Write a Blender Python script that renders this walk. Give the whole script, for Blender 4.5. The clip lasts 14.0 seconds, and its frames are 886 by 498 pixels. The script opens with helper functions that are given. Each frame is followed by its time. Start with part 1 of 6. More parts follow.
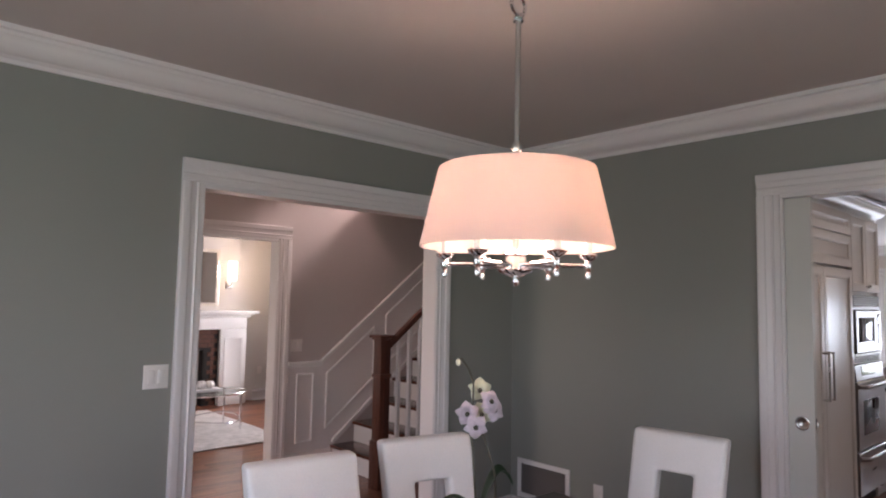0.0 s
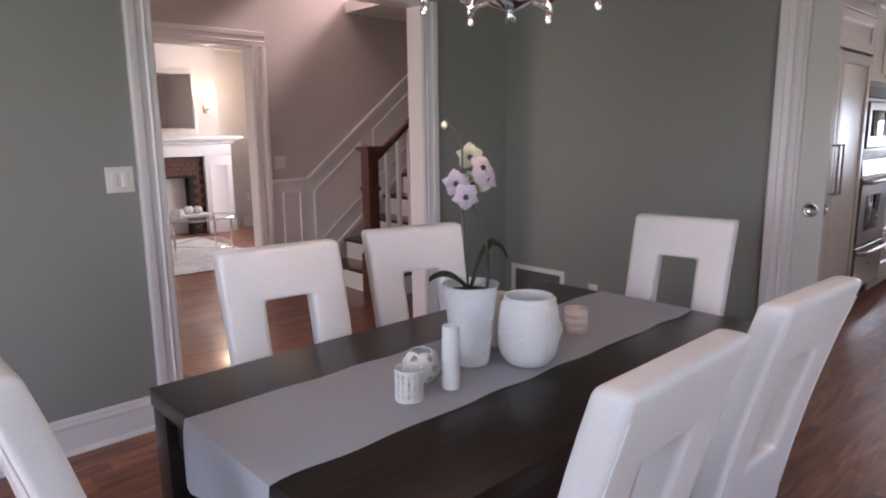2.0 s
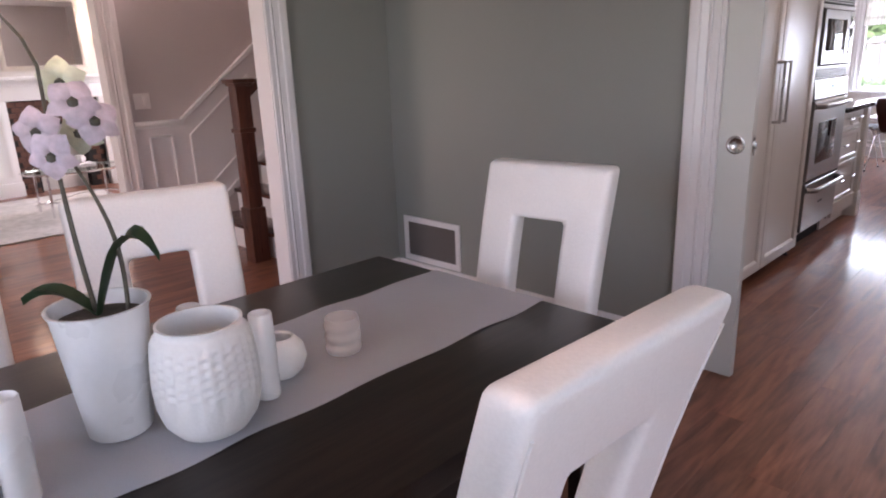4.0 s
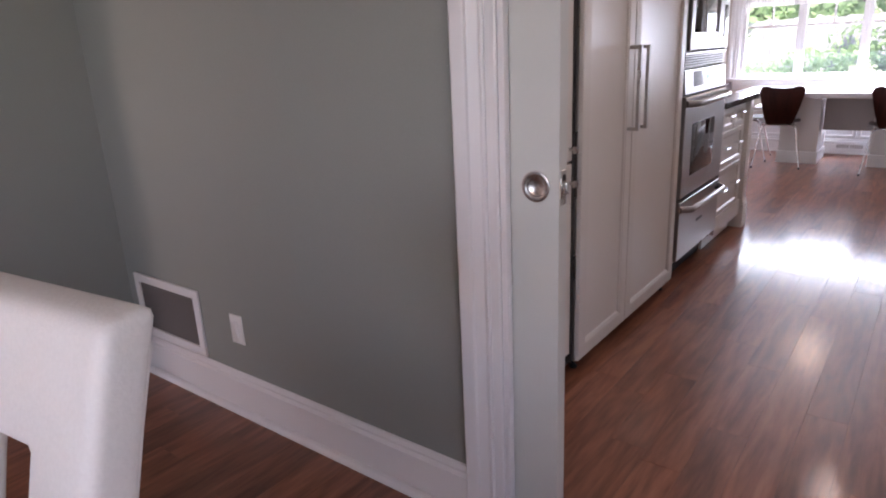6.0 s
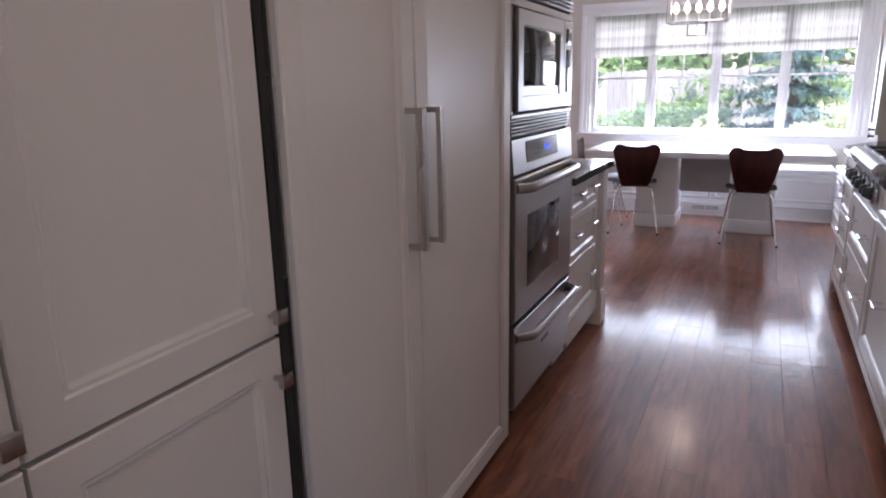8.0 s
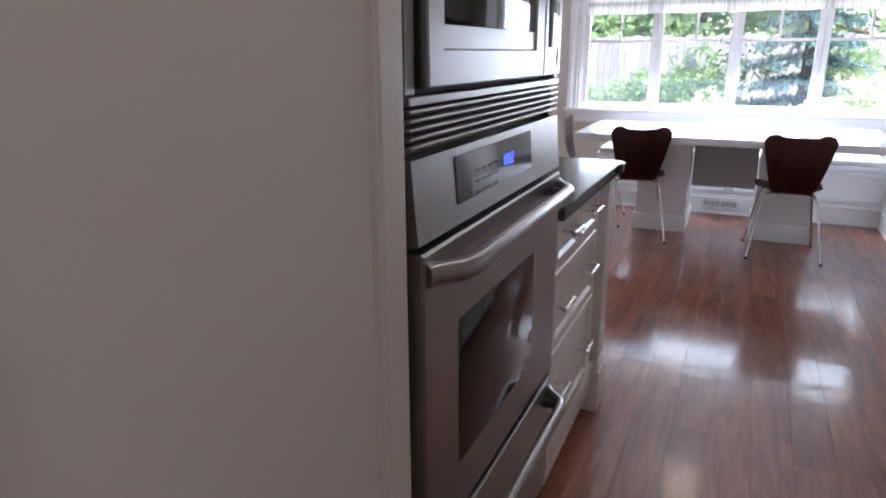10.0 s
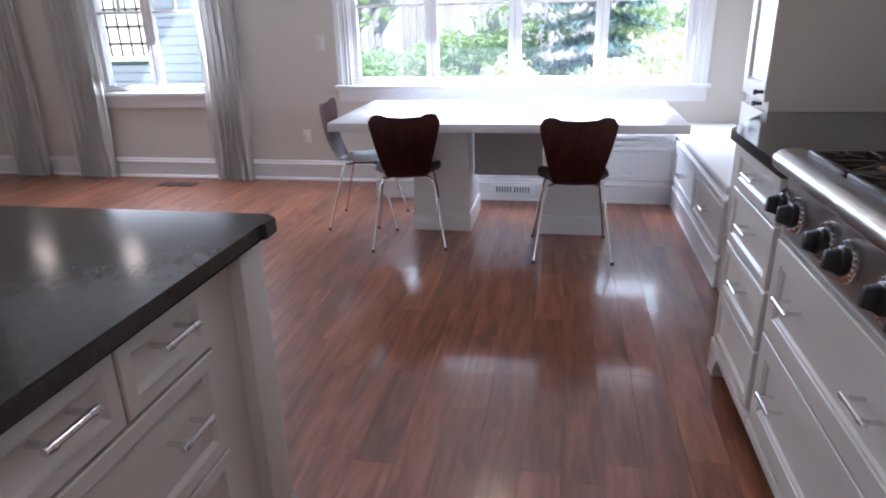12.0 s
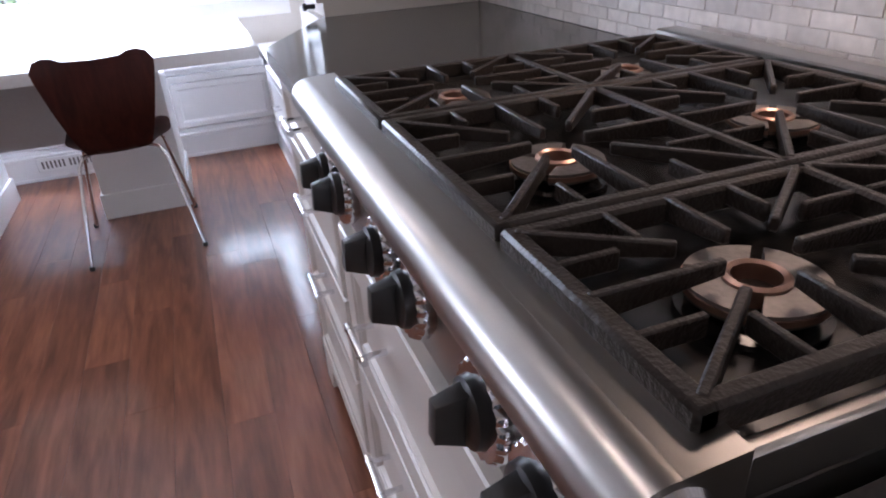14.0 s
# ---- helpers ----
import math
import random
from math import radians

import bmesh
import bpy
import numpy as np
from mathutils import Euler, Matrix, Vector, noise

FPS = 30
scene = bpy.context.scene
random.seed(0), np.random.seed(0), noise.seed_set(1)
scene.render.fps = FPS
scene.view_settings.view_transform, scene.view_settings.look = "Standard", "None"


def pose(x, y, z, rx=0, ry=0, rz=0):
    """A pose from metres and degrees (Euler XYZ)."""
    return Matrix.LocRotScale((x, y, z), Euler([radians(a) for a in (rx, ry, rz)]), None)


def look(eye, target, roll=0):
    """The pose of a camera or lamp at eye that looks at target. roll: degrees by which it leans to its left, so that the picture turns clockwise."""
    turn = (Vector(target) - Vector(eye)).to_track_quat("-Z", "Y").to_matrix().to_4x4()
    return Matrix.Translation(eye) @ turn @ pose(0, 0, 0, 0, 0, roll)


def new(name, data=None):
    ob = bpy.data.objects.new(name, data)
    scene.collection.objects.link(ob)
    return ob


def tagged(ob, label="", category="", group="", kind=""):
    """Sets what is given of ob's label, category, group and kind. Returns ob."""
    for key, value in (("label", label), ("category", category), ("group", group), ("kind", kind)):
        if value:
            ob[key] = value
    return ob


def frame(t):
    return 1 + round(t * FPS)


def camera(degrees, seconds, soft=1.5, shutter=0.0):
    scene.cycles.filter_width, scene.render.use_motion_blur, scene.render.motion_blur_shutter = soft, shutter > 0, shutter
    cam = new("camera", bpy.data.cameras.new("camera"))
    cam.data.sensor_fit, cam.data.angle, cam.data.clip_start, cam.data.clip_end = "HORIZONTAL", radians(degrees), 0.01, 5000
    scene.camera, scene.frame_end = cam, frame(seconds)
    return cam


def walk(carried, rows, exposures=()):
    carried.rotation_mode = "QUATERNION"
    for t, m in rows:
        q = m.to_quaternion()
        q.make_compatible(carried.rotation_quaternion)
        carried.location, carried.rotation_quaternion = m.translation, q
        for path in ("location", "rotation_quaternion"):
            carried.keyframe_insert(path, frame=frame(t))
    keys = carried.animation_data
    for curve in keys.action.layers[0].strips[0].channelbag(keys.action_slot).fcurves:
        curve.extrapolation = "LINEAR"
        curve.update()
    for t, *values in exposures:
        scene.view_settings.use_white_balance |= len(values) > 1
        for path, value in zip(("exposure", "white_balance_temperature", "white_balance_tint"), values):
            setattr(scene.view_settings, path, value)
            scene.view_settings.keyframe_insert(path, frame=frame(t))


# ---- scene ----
# ---- camera ----
cam = camera(69.0, 14.0, soft=2.0)
# t, x, y, z, yaw, pitch, lean
ROWS = [
    (0.0, 0.041, 0.071, 1.612, -42.31, 4.39, 1.09),
    (0.5, 0.066, 0.087, 1.571, -41.94, 0.36, 1.10),
    (1.0, 0.085, 0.108, 1.522, -41.87, -3.80, 0.68),
    (1.5, 0.146, 0.168, 1.447, -42.12, -7.21, -0.12),
    (2.0, 0.233, 0.243, 1.400, -43.01, -10.31, -0.68),
    (4.5, 1.508, 0.399, 1.335, -46.20, -16.82, -2.41),
    (5.0, 1.828, 0.438, 1.329, -47.61, -17.37, -2.51),
    (5.5, 2.109, 0.505, 1.317, -49.73, -17.21, -3.04),
    (6.0, 2.482, 0.621, 1.305, -53.03, -17.21, -2.63),
    (6.5, 2.768, 0.599, 1.331, -55.41, -16.69, -2.37),
    (7.0, 3.097, 0.758, 1.307, -59.73, -15.31, -1.90),
    (7.5, 3.431, 0.863, 1.315, -62.89, -14.29, -1.59),
    (8.0, 3.772, 0.903, 1.331, -64.02, -14.12, -1.11),
    (10.5, 5.349, 1.292, 1.285, -66.51, -18.32, -0.06),
    (11.0, 5.600, 1.285, 1.287, -69.11, -19.29, 0.10),
    (11.5, 5.877, 1.211, 1.292, -73.33, -19.13, -0.67),
    (12.0, 6.143, 1.015, 1.333, -79.75, -20.24, -1.38),
    (12.5, 6.501, 0.869, 1.272, -88.08, -21.52, -2.09),
    (13.0, 6.752, 0.733, 1.217, -96.75, -23.24, -1.17),
    (13.5, 6.892, 0.638, 1.192, -105.06, -25.40, -1.18),
    (14.0, 6.952, 0.582, 1.192, -110.89, -27.97, -3.07),
]
# seconds, stops, kelvin, tint
EXPOSURES = [(0.0, 1.25, 7000, 24), (2.0, 1.45, 6900, 25), (5.0, 1.85, 7000, 30), (7.0, 1.78, 6750, 29), (8.0, 1.48, 6650, 27), (11.0, 1.57, 6350, 20), (12.5, 1.56, 6250, 21), (14.0, 1.80, 6400, 24)]
walk(cam, [(t, pose(x, y, z, 90 + pitch, -lean, yaw)) for t, x, y, z, yaw, pitch, lean in ROWS], EXPOSURES)

# ---- world, sun, large lights ----
world = bpy.data.worlds.new("sky")
scene.world = world
world.use_nodes = True
wt = world.node_tree
sky = wt.nodes.new("ShaderNodeTexSky")
sky.sky_type, sky.sun_disc = "NISHITA", False
sky.sun_elevation, sky.sun_rotation = radians(50), radians(228)
wt.links.new(sky.outputs[0], wt.nodes["Background"].inputs[0])
wt.nodes["Background"].inputs[1].default_value = 0.15


def lamp(name, kind, m, energy, colour=(1, 1, 1), size=None, size_y=None, spot=None):
    data = bpy.data.lights.new(name, kind)
    data.energy, data.color = energy, colour
    if kind == "AREA":
        data.shape, data.size, data.size_y = "RECTANGLE", size, size_y or size
    elif kind == "SUN":
        data.angle = radians(0.5)
    else:
        data.shadow_soft_size = size or 0.03
    if spot:
        data.spot_size, data.spot_blend = radians(spot), 0.6
    ob = new(name, data)
    ob.matrix_world = m
    return ob


DAY = (0.74, 0.87, 1.0)
WARM = (1.0, 0.75, 0.61)
lamp("sun", "SUN", look((0, 0, 0), (0.55, 0.50, -0.89)), 5.0, (1.0, 0.95, 0.86))
lamp("breakfast_window_sky", "AREA", look((11.262, 1.4, 1.20), (9.262, 1.4, 0.10)), 25, (0.66, 0.82, 1.0), 2.44, 0.78)
lamp("roman_shade_sky", "AREA", look((11.75, 1.4, 2.5), (9.6, 1.4, 0.3)), 60, (0.90, 0.95, 1.0), 2.5, 1.0)
lamp("family_window_sky", "AREA", look((11.22, 4.45, 1.35), (9.0, 3.4, 0.5)), 22, DAY, 0.95, 1.2)
lamp("dining_window_sky", "AREA", look((-1.42, 1.1, 1.5), (2.0, 1.1, 0.6)), 14, (0.62, 0.80, 1.0), 2.0, 1.4)
lamp("dining_south_window_sky", "AREA", look((1.0, -1.57, 1.5), (1.2, 2.0, 0.9)), 7, (0.62, 0.80, 1.0), 1.9, 1.4)
# Added warm fill from the hall's unseen west end; no window known there.
lamp("hall_fill", "AREA", look((-1.42, 4.6, 1.6), (2.0, 5.1, 1.3)), 13, (1.0, 0.82, 0.74), 1.0, 1.6)
lamp("landing_window_sky", "AREA", look((5.82, 4.5, 4.1), (2.6, 4.9, 0.9)), 105, (1.0, 0.88, 0.84), 1.3, 1.3)
lamp("living_window_sky", "AREA", look((5.86, 7.9, 1.6), (3.5, 8.0, 1.0)), 45, (0.95, 0.97, 1.0), 1.6, 1.5)
lamp("chandelier_light", "POINT", pose(1.44, 1.30, 1.775), 3.3, WARM, 0.05)
lamp("chandelier_upper_light", "POINT", pose(1.44, 1.30, 1.972), 3.2, WARM, 0.06)
lamp("sconce_light", "POINT", pose(4.17, 9.16, 1.98), 5, (1.0, 0.8, 0.58), 0.05)
DOWNLIGHTS = [(5.1, 0.75, 0.9), (6.6, 0.75, 0.7), (8.1, 0.95, 0.8), (4.5, 0.70, 0.9), (10.81, 5.52, 0.5), (10.87, 4.68, 0.5)]
for dx, dy, watts in DOWNLIGHTS:
    lamp("downlight_beam", "AREA", look((dx, dy, 2.47), (dx, dy + 0.001, 0)), watts, (1.0, 0.90, 0.80), 0.15)
lamp("hood_beam", "SPOT", look((7.5, -0.12, 1.61), (7.55, -0.20, 0.9)), 4.5, (1.0, 0.78, 0.60), 0.12, spot=130)
lamp("pendant_light", "POINT", pose(9.85, 1.38, 2.02), 1.8, (1.0, 0.82, 0.62), 0.14)
# ---- materials ----
def mat(name, col, rough=0.5, metal=0.0, var=0.08, scale=3.0, fine=80.0, bump=0.05, coat=0.0, stretch=(1, 1, 1), rvar=0.06, trans=0.0, sheen=0.0):
    """A painted, woven or metal surface: colour and gloss vary at two scales, with a fine relief."""
    m = bpy.data.materials.new(name)
    m.use_nodes = True
    t = m.node_tree
    b = t.nodes["Principled BSDF"]
    geo = t.nodes.new("ShaderNodeNewGeometry")
    mp = t.nodes.new("ShaderNodeMapping")
    mp.inputs["Scale"].default_value = stretch
    t.links.new(geo.outputs["Position"], mp.inputs[0])
    n1 = t.nodes.new("ShaderNodeTexNoise")
    n1.inputs["Scale"].default_value, n1.inputs["Detail"].default_value = scale, 4
    n2 = t.nodes.new("ShaderNodeTexNoise")
    n2.inputs["Scale"].default_value, n2.inputs["Detail"].default_value = fine, 3
    for n in (n1, n2):
        t.links.new(mp.outputs[0], n.inputs["Vector"])
    add = t.nodes.new("ShaderNodeMath")
    add.operation = "ADD"
    t.links.new(n1.outputs[0], add.inputs[0])
    t.links.new(n2.outputs[0], add.inputs[1])
    mr = t.nodes.new("ShaderNodeMapRange")
    mr.inputs[1].default_value, mr.inputs[2].default_value = 0.6, 1.4
    t.links.new(add.outputs[0], mr.inputs[0])
    mix = t.nodes.new("ShaderNodeMix")
    mix.data_type = "RGBA"
    mix.inputs[6].default_value = (*[c * (1 - var) for c in col], 1)
    mix.inputs[7].default_value = (*[min(1, c * (1 + var)) for c in col], 1)
    t.links.new(mr.outputs[0], mix.inputs[0])
    t.links.new(mix.outputs[2], b.inputs["Base Color"])
    rr = t.nodes.new("ShaderNodeMapRange")
    rr.inputs[1].default_value, rr.inputs[2].default_value = 0.3, 0.7
    rr.inputs[3].default_value, rr.inputs[4].default_value = max(0.02, rough - rvar), min(1, rough + rvar)
    t.links.new(n1.outputs[0], rr.inputs[0])
    t.links.new(rr.outputs[0], b.inputs["Roughness"])
    b.inputs["Metallic"].default_value = metal
    b.inputs["Coat Weight"].default_value = coat
    b.inputs["Coat Roughness"].default_value = 0.12
    b.inputs["Transmission Weight"].default_value = trans
    b.inputs["Sheen Weight"].default_value = sheen
    if bump:
        bp = t.nodes.new("ShaderNodeBump")
        bp.inputs["Strength"].default_value, bp.inputs["Distance"].default_value = bump, 0.01
        t.links.new(n2.outputs[0], bp.inputs["Height"])
        t.links.new(bp.outputs[0], b.inputs["Normal"])
    return m


def glow(name, col, power):
    m = bpy.data.materials.new(name)
    m.use_nodes = True
    b = m.node_tree.nodes["Principled BSDF"]
    b.inputs["Base Color"].default_value = (*col, 1)
    b.inputs["Emission Color"].default_value = (*col, 1)
    b.inputs["Emission Strength"].default_value = power
    return m


def mixed(name, first, second, share):
    """Two shader nodes mixed; first and second are (type, colour, roughness)."""
    m = bpy.data.materials.new(name)
    m.use_nodes = True
    t = m.node_tree
    mx = t.nodes.new("ShaderNodeMixShader")
    mx.inputs[0].default_value = share
    for i, (kind, col, rough) in enumerate((first, second)):
        n = t.nodes.new(kind)
        n.inputs["Color"].default_value = (*col, 1)
        if rough is not None:
            n.inputs["Roughness"].default_value = rough
        t.links.new(n.outputs[0], mx.inputs[1 + i])
    t.links.new(mx.outputs[0], t.nodes["Material Output"].inputs[0])
    return m


def wood(name, dark, light, rough, along=(1.2, 22, 22), source="OBJECT", coat=0.0, spread=0.35, bump=0.12, gloss=0.02, fine=9, share=0.35, coat_rough=0.11, spec=0.35, wave=0.0):
    """Grained wood whose pieces differ: by object, by island or not at all."""
    m = bpy.data.materials.new(name)
    m.use_nodes = True
    t = m.node_tree
    b = t.nodes["Principled BSDF"]
    geo = t.nodes.new("ShaderNodeNewGeometry")
    if source == "OBJECT":
        rnd = t.nodes.new("ShaderNodeObjectInfo").outputs["Random"]
    else:
        rnd = geo.outputs["Random Per Island"]
    shift = t.nodes.new("ShaderNodeVectorMath")
    shift.operation = "MULTIPLY_ADD"
    comb = t.nodes.new("ShaderNodeCombineXYZ")
    for i in range(3):
        t.links.new(rnd, comb.inputs[i])
    shift.inputs[1].default_value = (37, 53, 11)
    t.links.new(comb.outputs[0], shift.inputs[0])
    t.links.new(geo.outputs["Position"], shift.inputs[2])
    mp = t.nodes.new("ShaderNodeMapping")
    mp.inputs["Scale"].default_value = along
    t.links.new(shift.outputs[0], mp.inputs[0])
    n1 = t.nodes.new("ShaderNodeTexNoise")
    n1.inputs["Scale"].default_value, n1.inputs["Detail"].default_value, n1.inputs["Distortion"].default_value = 1.6, 6, 1.4
    n2 = t.nodes.new("ShaderNodeTexNoise")
    n2.inputs["Scale"].default_value, n2.inputs["Detail"].default_value = fine, 4
    t.links.new(mp.outputs[0], n1.inputs["Vector"])
    t.links.new(mp.outputs[0], n2.inputs["Vector"])
    ramp = t.nodes.new("ShaderNodeValToRGB")
    ramp.color_ramp.elements[0].position, ramp.color_ramp.elements[0].color = 0.36, (*dark, 1)
    ramp.color_ramp.elements[1].position, ramp.color_ramp.elements[1].color = 0.66, (*light, 1)
    mid = t.nodes.new("ShaderNodeMath")
    mid.operation = "MULTIPLY_ADD"
    mid.inputs[1].default_value = share
    t.links.new(n2.outputs[0], mid.inputs[0])
    sc = t.nodes.new("ShaderNodeMath")
    sc.operation = "MULTIPLY"
    sc.inputs[1].default_value = 1 - share
    t.links.new(n1.outputs[0], sc.inputs[0])
    t.links.new(sc.outputs[0], mid.inputs[2])
    t.links.new(mid.outputs[0], ramp.inputs[0])
    hsv = t.nodes.new("ShaderNodeHueSaturation")
    val = t.nodes.new("ShaderNodeMapRange")
    val.inputs[3].default_value, val.inputs[4].default_value = 1 - spread, 1 + spread
    t.links.new(rnd, val.inputs[0])
    t.links.new(val.outputs[0], hsv.inputs["Value"])
    t.links.new(ramp.outputs[0], hsv.inputs["Color"])
    t.links.new(hsv.outputs[0], b.inputs["Base Color"])
    rr = t.nodes.new("ShaderNodeMapRange")
    rr.inputs[3].default_value, rr.inputs[4].default_value = rough - gloss, rough + gloss
    t.links.new(n2.outputs[0], rr.inputs[0])
    t.links.new(rr.outputs[0], b.inputs["Roughness"])
    b.inputs["Coat Weight"].default_value = coat
    b.inputs["Coat Roughness"].default_value = coat_rough
    b.inputs["Specular IOR Level"].default_value = spec
    if wave:
        # lacquer lies slightly uneven
        swell, wb = t.nodes.new("ShaderNodeTexNoise"), t.nodes.new("ShaderNodeBump")
        swell.inputs["Scale"].default_value, swell.inputs["Detail"].default_value = 11.0, 2
        wb.inputs["Strength"].default_value, wb.inputs["Distance"].default_value = wave, 0.02
        t.links.new(geo.outputs["Position"], swell.inputs["Vector"])
        t.links.new(swell.outputs[0], wb.inputs["Height"])
        t.links.new(wb.outputs[0], b.inputs["Coat Normal"])
    if bump:
        bp = t.nodes.new("ShaderNodeBump")
        bp.inputs["Strength"].default_value, bp.inputs["Distance"].default_value = bump, 0.004
        t.links.new(mid.outputs[0], bp.inputs["Height"])
        t.links.new(bp.outputs[0], b.inputs["Normal"])
    return m


M_WALL = mat("grey_green_paint", (0.255, 0.261, 0.242), 0.62, var=0.05, scale=1.2, fine=240, bump=0.06)
M_HALLWALL = mat("warm_grey_paint", (0.52, 0.47, 0.46), 0.6, var=0.04, scale=1.2, fine=240, bump=0.05)
M_CREAM = mat("cream_paint", (0.62, 0.58, 0.53), 0.6, var=0.04, scale=1.1, fine=240, bump=0.05)
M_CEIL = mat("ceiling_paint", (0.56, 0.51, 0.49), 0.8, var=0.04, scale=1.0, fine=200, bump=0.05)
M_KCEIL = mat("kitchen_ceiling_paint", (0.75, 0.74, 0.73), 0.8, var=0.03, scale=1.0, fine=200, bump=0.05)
M_TRIM = mat("white_trim_paint", (0.74, 0.71, 0.71), 0.32, var=0.012, scale=2.5, fine=120, bump=0.03, rvar=0.012)
M_DOOR = mat("grey_white_door_paint", (0.60, 0.60, 0.57), 0.36, var=0.012, scale=2.5, fine=120, bump=0.03, rvar=0.012)
M_CAB = mat("cream_cabinet_lacquer", (0.63, 0.59, 0.55), 0.3, var=0.015, scale=2.0, fine=150, bump=0.02, rvar=0.015)
M_WHITE = mat("white_lacquer", (0.78, 0.78, 0.78), 0.3, var=0.012, scale=2.0, fine=150, bump=0.02, rvar=0.015)
M_LEATHER = mat("white_leather", (0.74, 0.72, 0.71), 0.38, var=0.05, scale=5, fine=170, bump=0.12)
M_ESPRESSO = wood("espresso_wood", (0.010, 0.007, 0.006), (0.024, 0.016, 0.013), 0.3, along=(1.2, 18, 18), source="OBJECT", coat=0.08, spread=0.1, bump=0.05, spec=0.25)
M_RUNNER = mat("grey_runner_cloth", (0.70, 0.71, 0.77), 0.85, var=0.05, scale=4, fine=420, bump=0.25, sheen=0.2)
M_SHADE = mixed("pleated_shade_cloth", ("ShaderNodeBsdfTranslucent", (0.80, 0.66, 0.59), None), ("ShaderNodeBsdfDiffuse", (0.80, 0.74, 0.72), 0.5), 0.55)
M_CHROME = mat("polished_chrome", (0.78, 0.78, 0.80), 0.10, 1.0, var=0.03, bump=0.0, rvar=0.04)
M_NICKEL = mat("brushed_nickel", (0.52, 0.50, 0.48), 0.28, 1.0, var=0.08, fine=200, bump=0.05)
M_STEEL = mat("brushed_stainless_steel", (0.36, 0.345, 0.33), 0.30, 1.0, var=0.035, scale=2.0, fine=60, bump=0.012, stretch=(0.6, 14, 20), rvar=0.02)
M_BULB = glow("lit_bulb", (1.0, 0.86, 0.70), 3)
M_SCONCE = glow("lit_sconce_glass", (1.0, 0.84, 0.66), 1.6)
M_DOWN = glow("downlight_lens", (1.0, 0.90, 0.78), 2.5)
M_CERAMIC = mat("white_ceramic", (0.80, 0.79, 0.78), 0.28, var=0.03, scale=6, fine=90, bump=0.03)
M_BISQUE = mat("matt_white_ceramic", (0.74, 0.72, 0.70), 0.6, var=0.04, scale=8, fine=160, bump=0.08)
M_PETAL = mat("orchid_petal", (0.79, 0.69, 0.76), 0.55, var=0.22, scale=22, fine=90, bump=0.08)
M_PETAL2 = mat("pale_orchid_petal", (0.78, 0.78, 0.62), 0.55, var=0.15, scale=22, fine=90, bump=0.08)
M_STEM = mat("orchid_stem", (0.07, 0.06, 0.04), 0.5, var=0.3, scale=20, bump=0.1)
M_LEAF = mat("orchid_leaf", (0.035, 0.075, 0.035), 0.35, var=0.3, scale=14, fine=60, bump=0.1)
# Near-black; in gaps and behind slats it puts shade into the colour.
M_DARK = mat("near_black", (0.02, 0.018, 0.017), 0.7, var=0.2)
M_GREYDUCT = mat("grey_duct_cloth", (0.12, 0.105, 0.10), 0.8, var=0.15, fine=200, bump=0.2)
M_REDWOOD = wood("stained_stair_wood", (0.055, 0.018, 0.012), (0.12, 0.042, 0.026), 0.28, along=(16, 16, 1.2), source="OBJECT", coat=0.3, spread=0.12)
M_TREAD = wood("stained_tread_wood", (0.065, 0.022, 0.014), (0.15, 0.055, 0.034), 0.25, along=(16, 1.2, 16), source="OBJECT", coat=0.3, spread=0.12)
M_FLOOR = wood("oak_floor_board", (0.135, 0.045, 0.024), (0.315, 0.120, 0.066), 0.40, along=(1.0, 8, 8), source="OBJECT", coat=0.58, spread=0.20, bump=0.0, gloss=0.04, fine=7, share=0.36, coat_rough=0.125, spec=0.24, wave=0.07)
M_FLOORJ = wood("oak_floor_boards_joined", (0.135, 0.045, 0.024), (0.315, 0.120, 0.066), 0.40, along=(1.0, 8, 8), source="ISLAND", coat=0.58, spread=0.20, bump=0.0, gloss=0.04, fine=7, share=0.36, coat_rough=0.125, spec=0.24, wave=0.07)
M_UNDER = mat("floor_joint", (0.03, 0.014, 0.010), 0.7)
M_QUARTZ = mat("dark_grey_quartz", (0.060, 0.055, 0.052), 0.13, var=0.25, scale=40, fine=240, bump=0.0, rvar=0.002)
M_QUARTZ.node_tree.nodes["Principled BSDF"].inputs["Specular IOR Level"].default_value = 0.24
M_STONE = mat("pale_stone_top", (0.72, 0.72, 0.73), 0.15, var=0.05, scale=5, fine=60, bump=0.0)
M_IRON = mat("cast_iron", (0.030, 0.024, 0.021), 0.38, 0.0, var=0.3, scale=18, fine=260, bump=0.25)
M_IRON.node_tree.nodes["Principled BSDF"].inputs["Specular IOR Level"].default_value = 0.25
M_ENAMEL = mat("black_enamel", (0.012, 0.011, 0.011), 0.22, var=0.3, scale=12, bump=0.02)
M_COPPER = mat("copper_burner_ring", (0.52, 0.33, 0.26), 0.36, 1.0, var=0.2, scale=30, bump=0.05)
M_BURNER = mat("burner_cap", (0.20, 0.18, 0.17), 0.45, 0.6, var=0.25, scale=30, fine=200, bump=0.1)
M_BLACKGLASS = mat("black_glass", (0.012, 0.012, 0.013), 0.06, var=0.1, bump=0.0, rvar=0.02)
M_DISPLAY = glow("blue_display_digit", (0.05, 0.10, 1.0), 1.1)
M_PLASTIC = mat("black_plastic", (0.02, 0.02, 0.02), 0.35, var=0.15, scale=30, bump=0.05)
M_SHELL = wood("red_brown_shell", (0.040, 0.010, 0.008), (0.085, 0.022, 0.016), 0.32, along=(10, 10, 1.5), source="OBJECT", coat=0.15, spread=0.1, bump=0.03)
M_PLATE = mat("switch_plate", (0.74, 0.71, 0.69), 0.35, var=0.03)
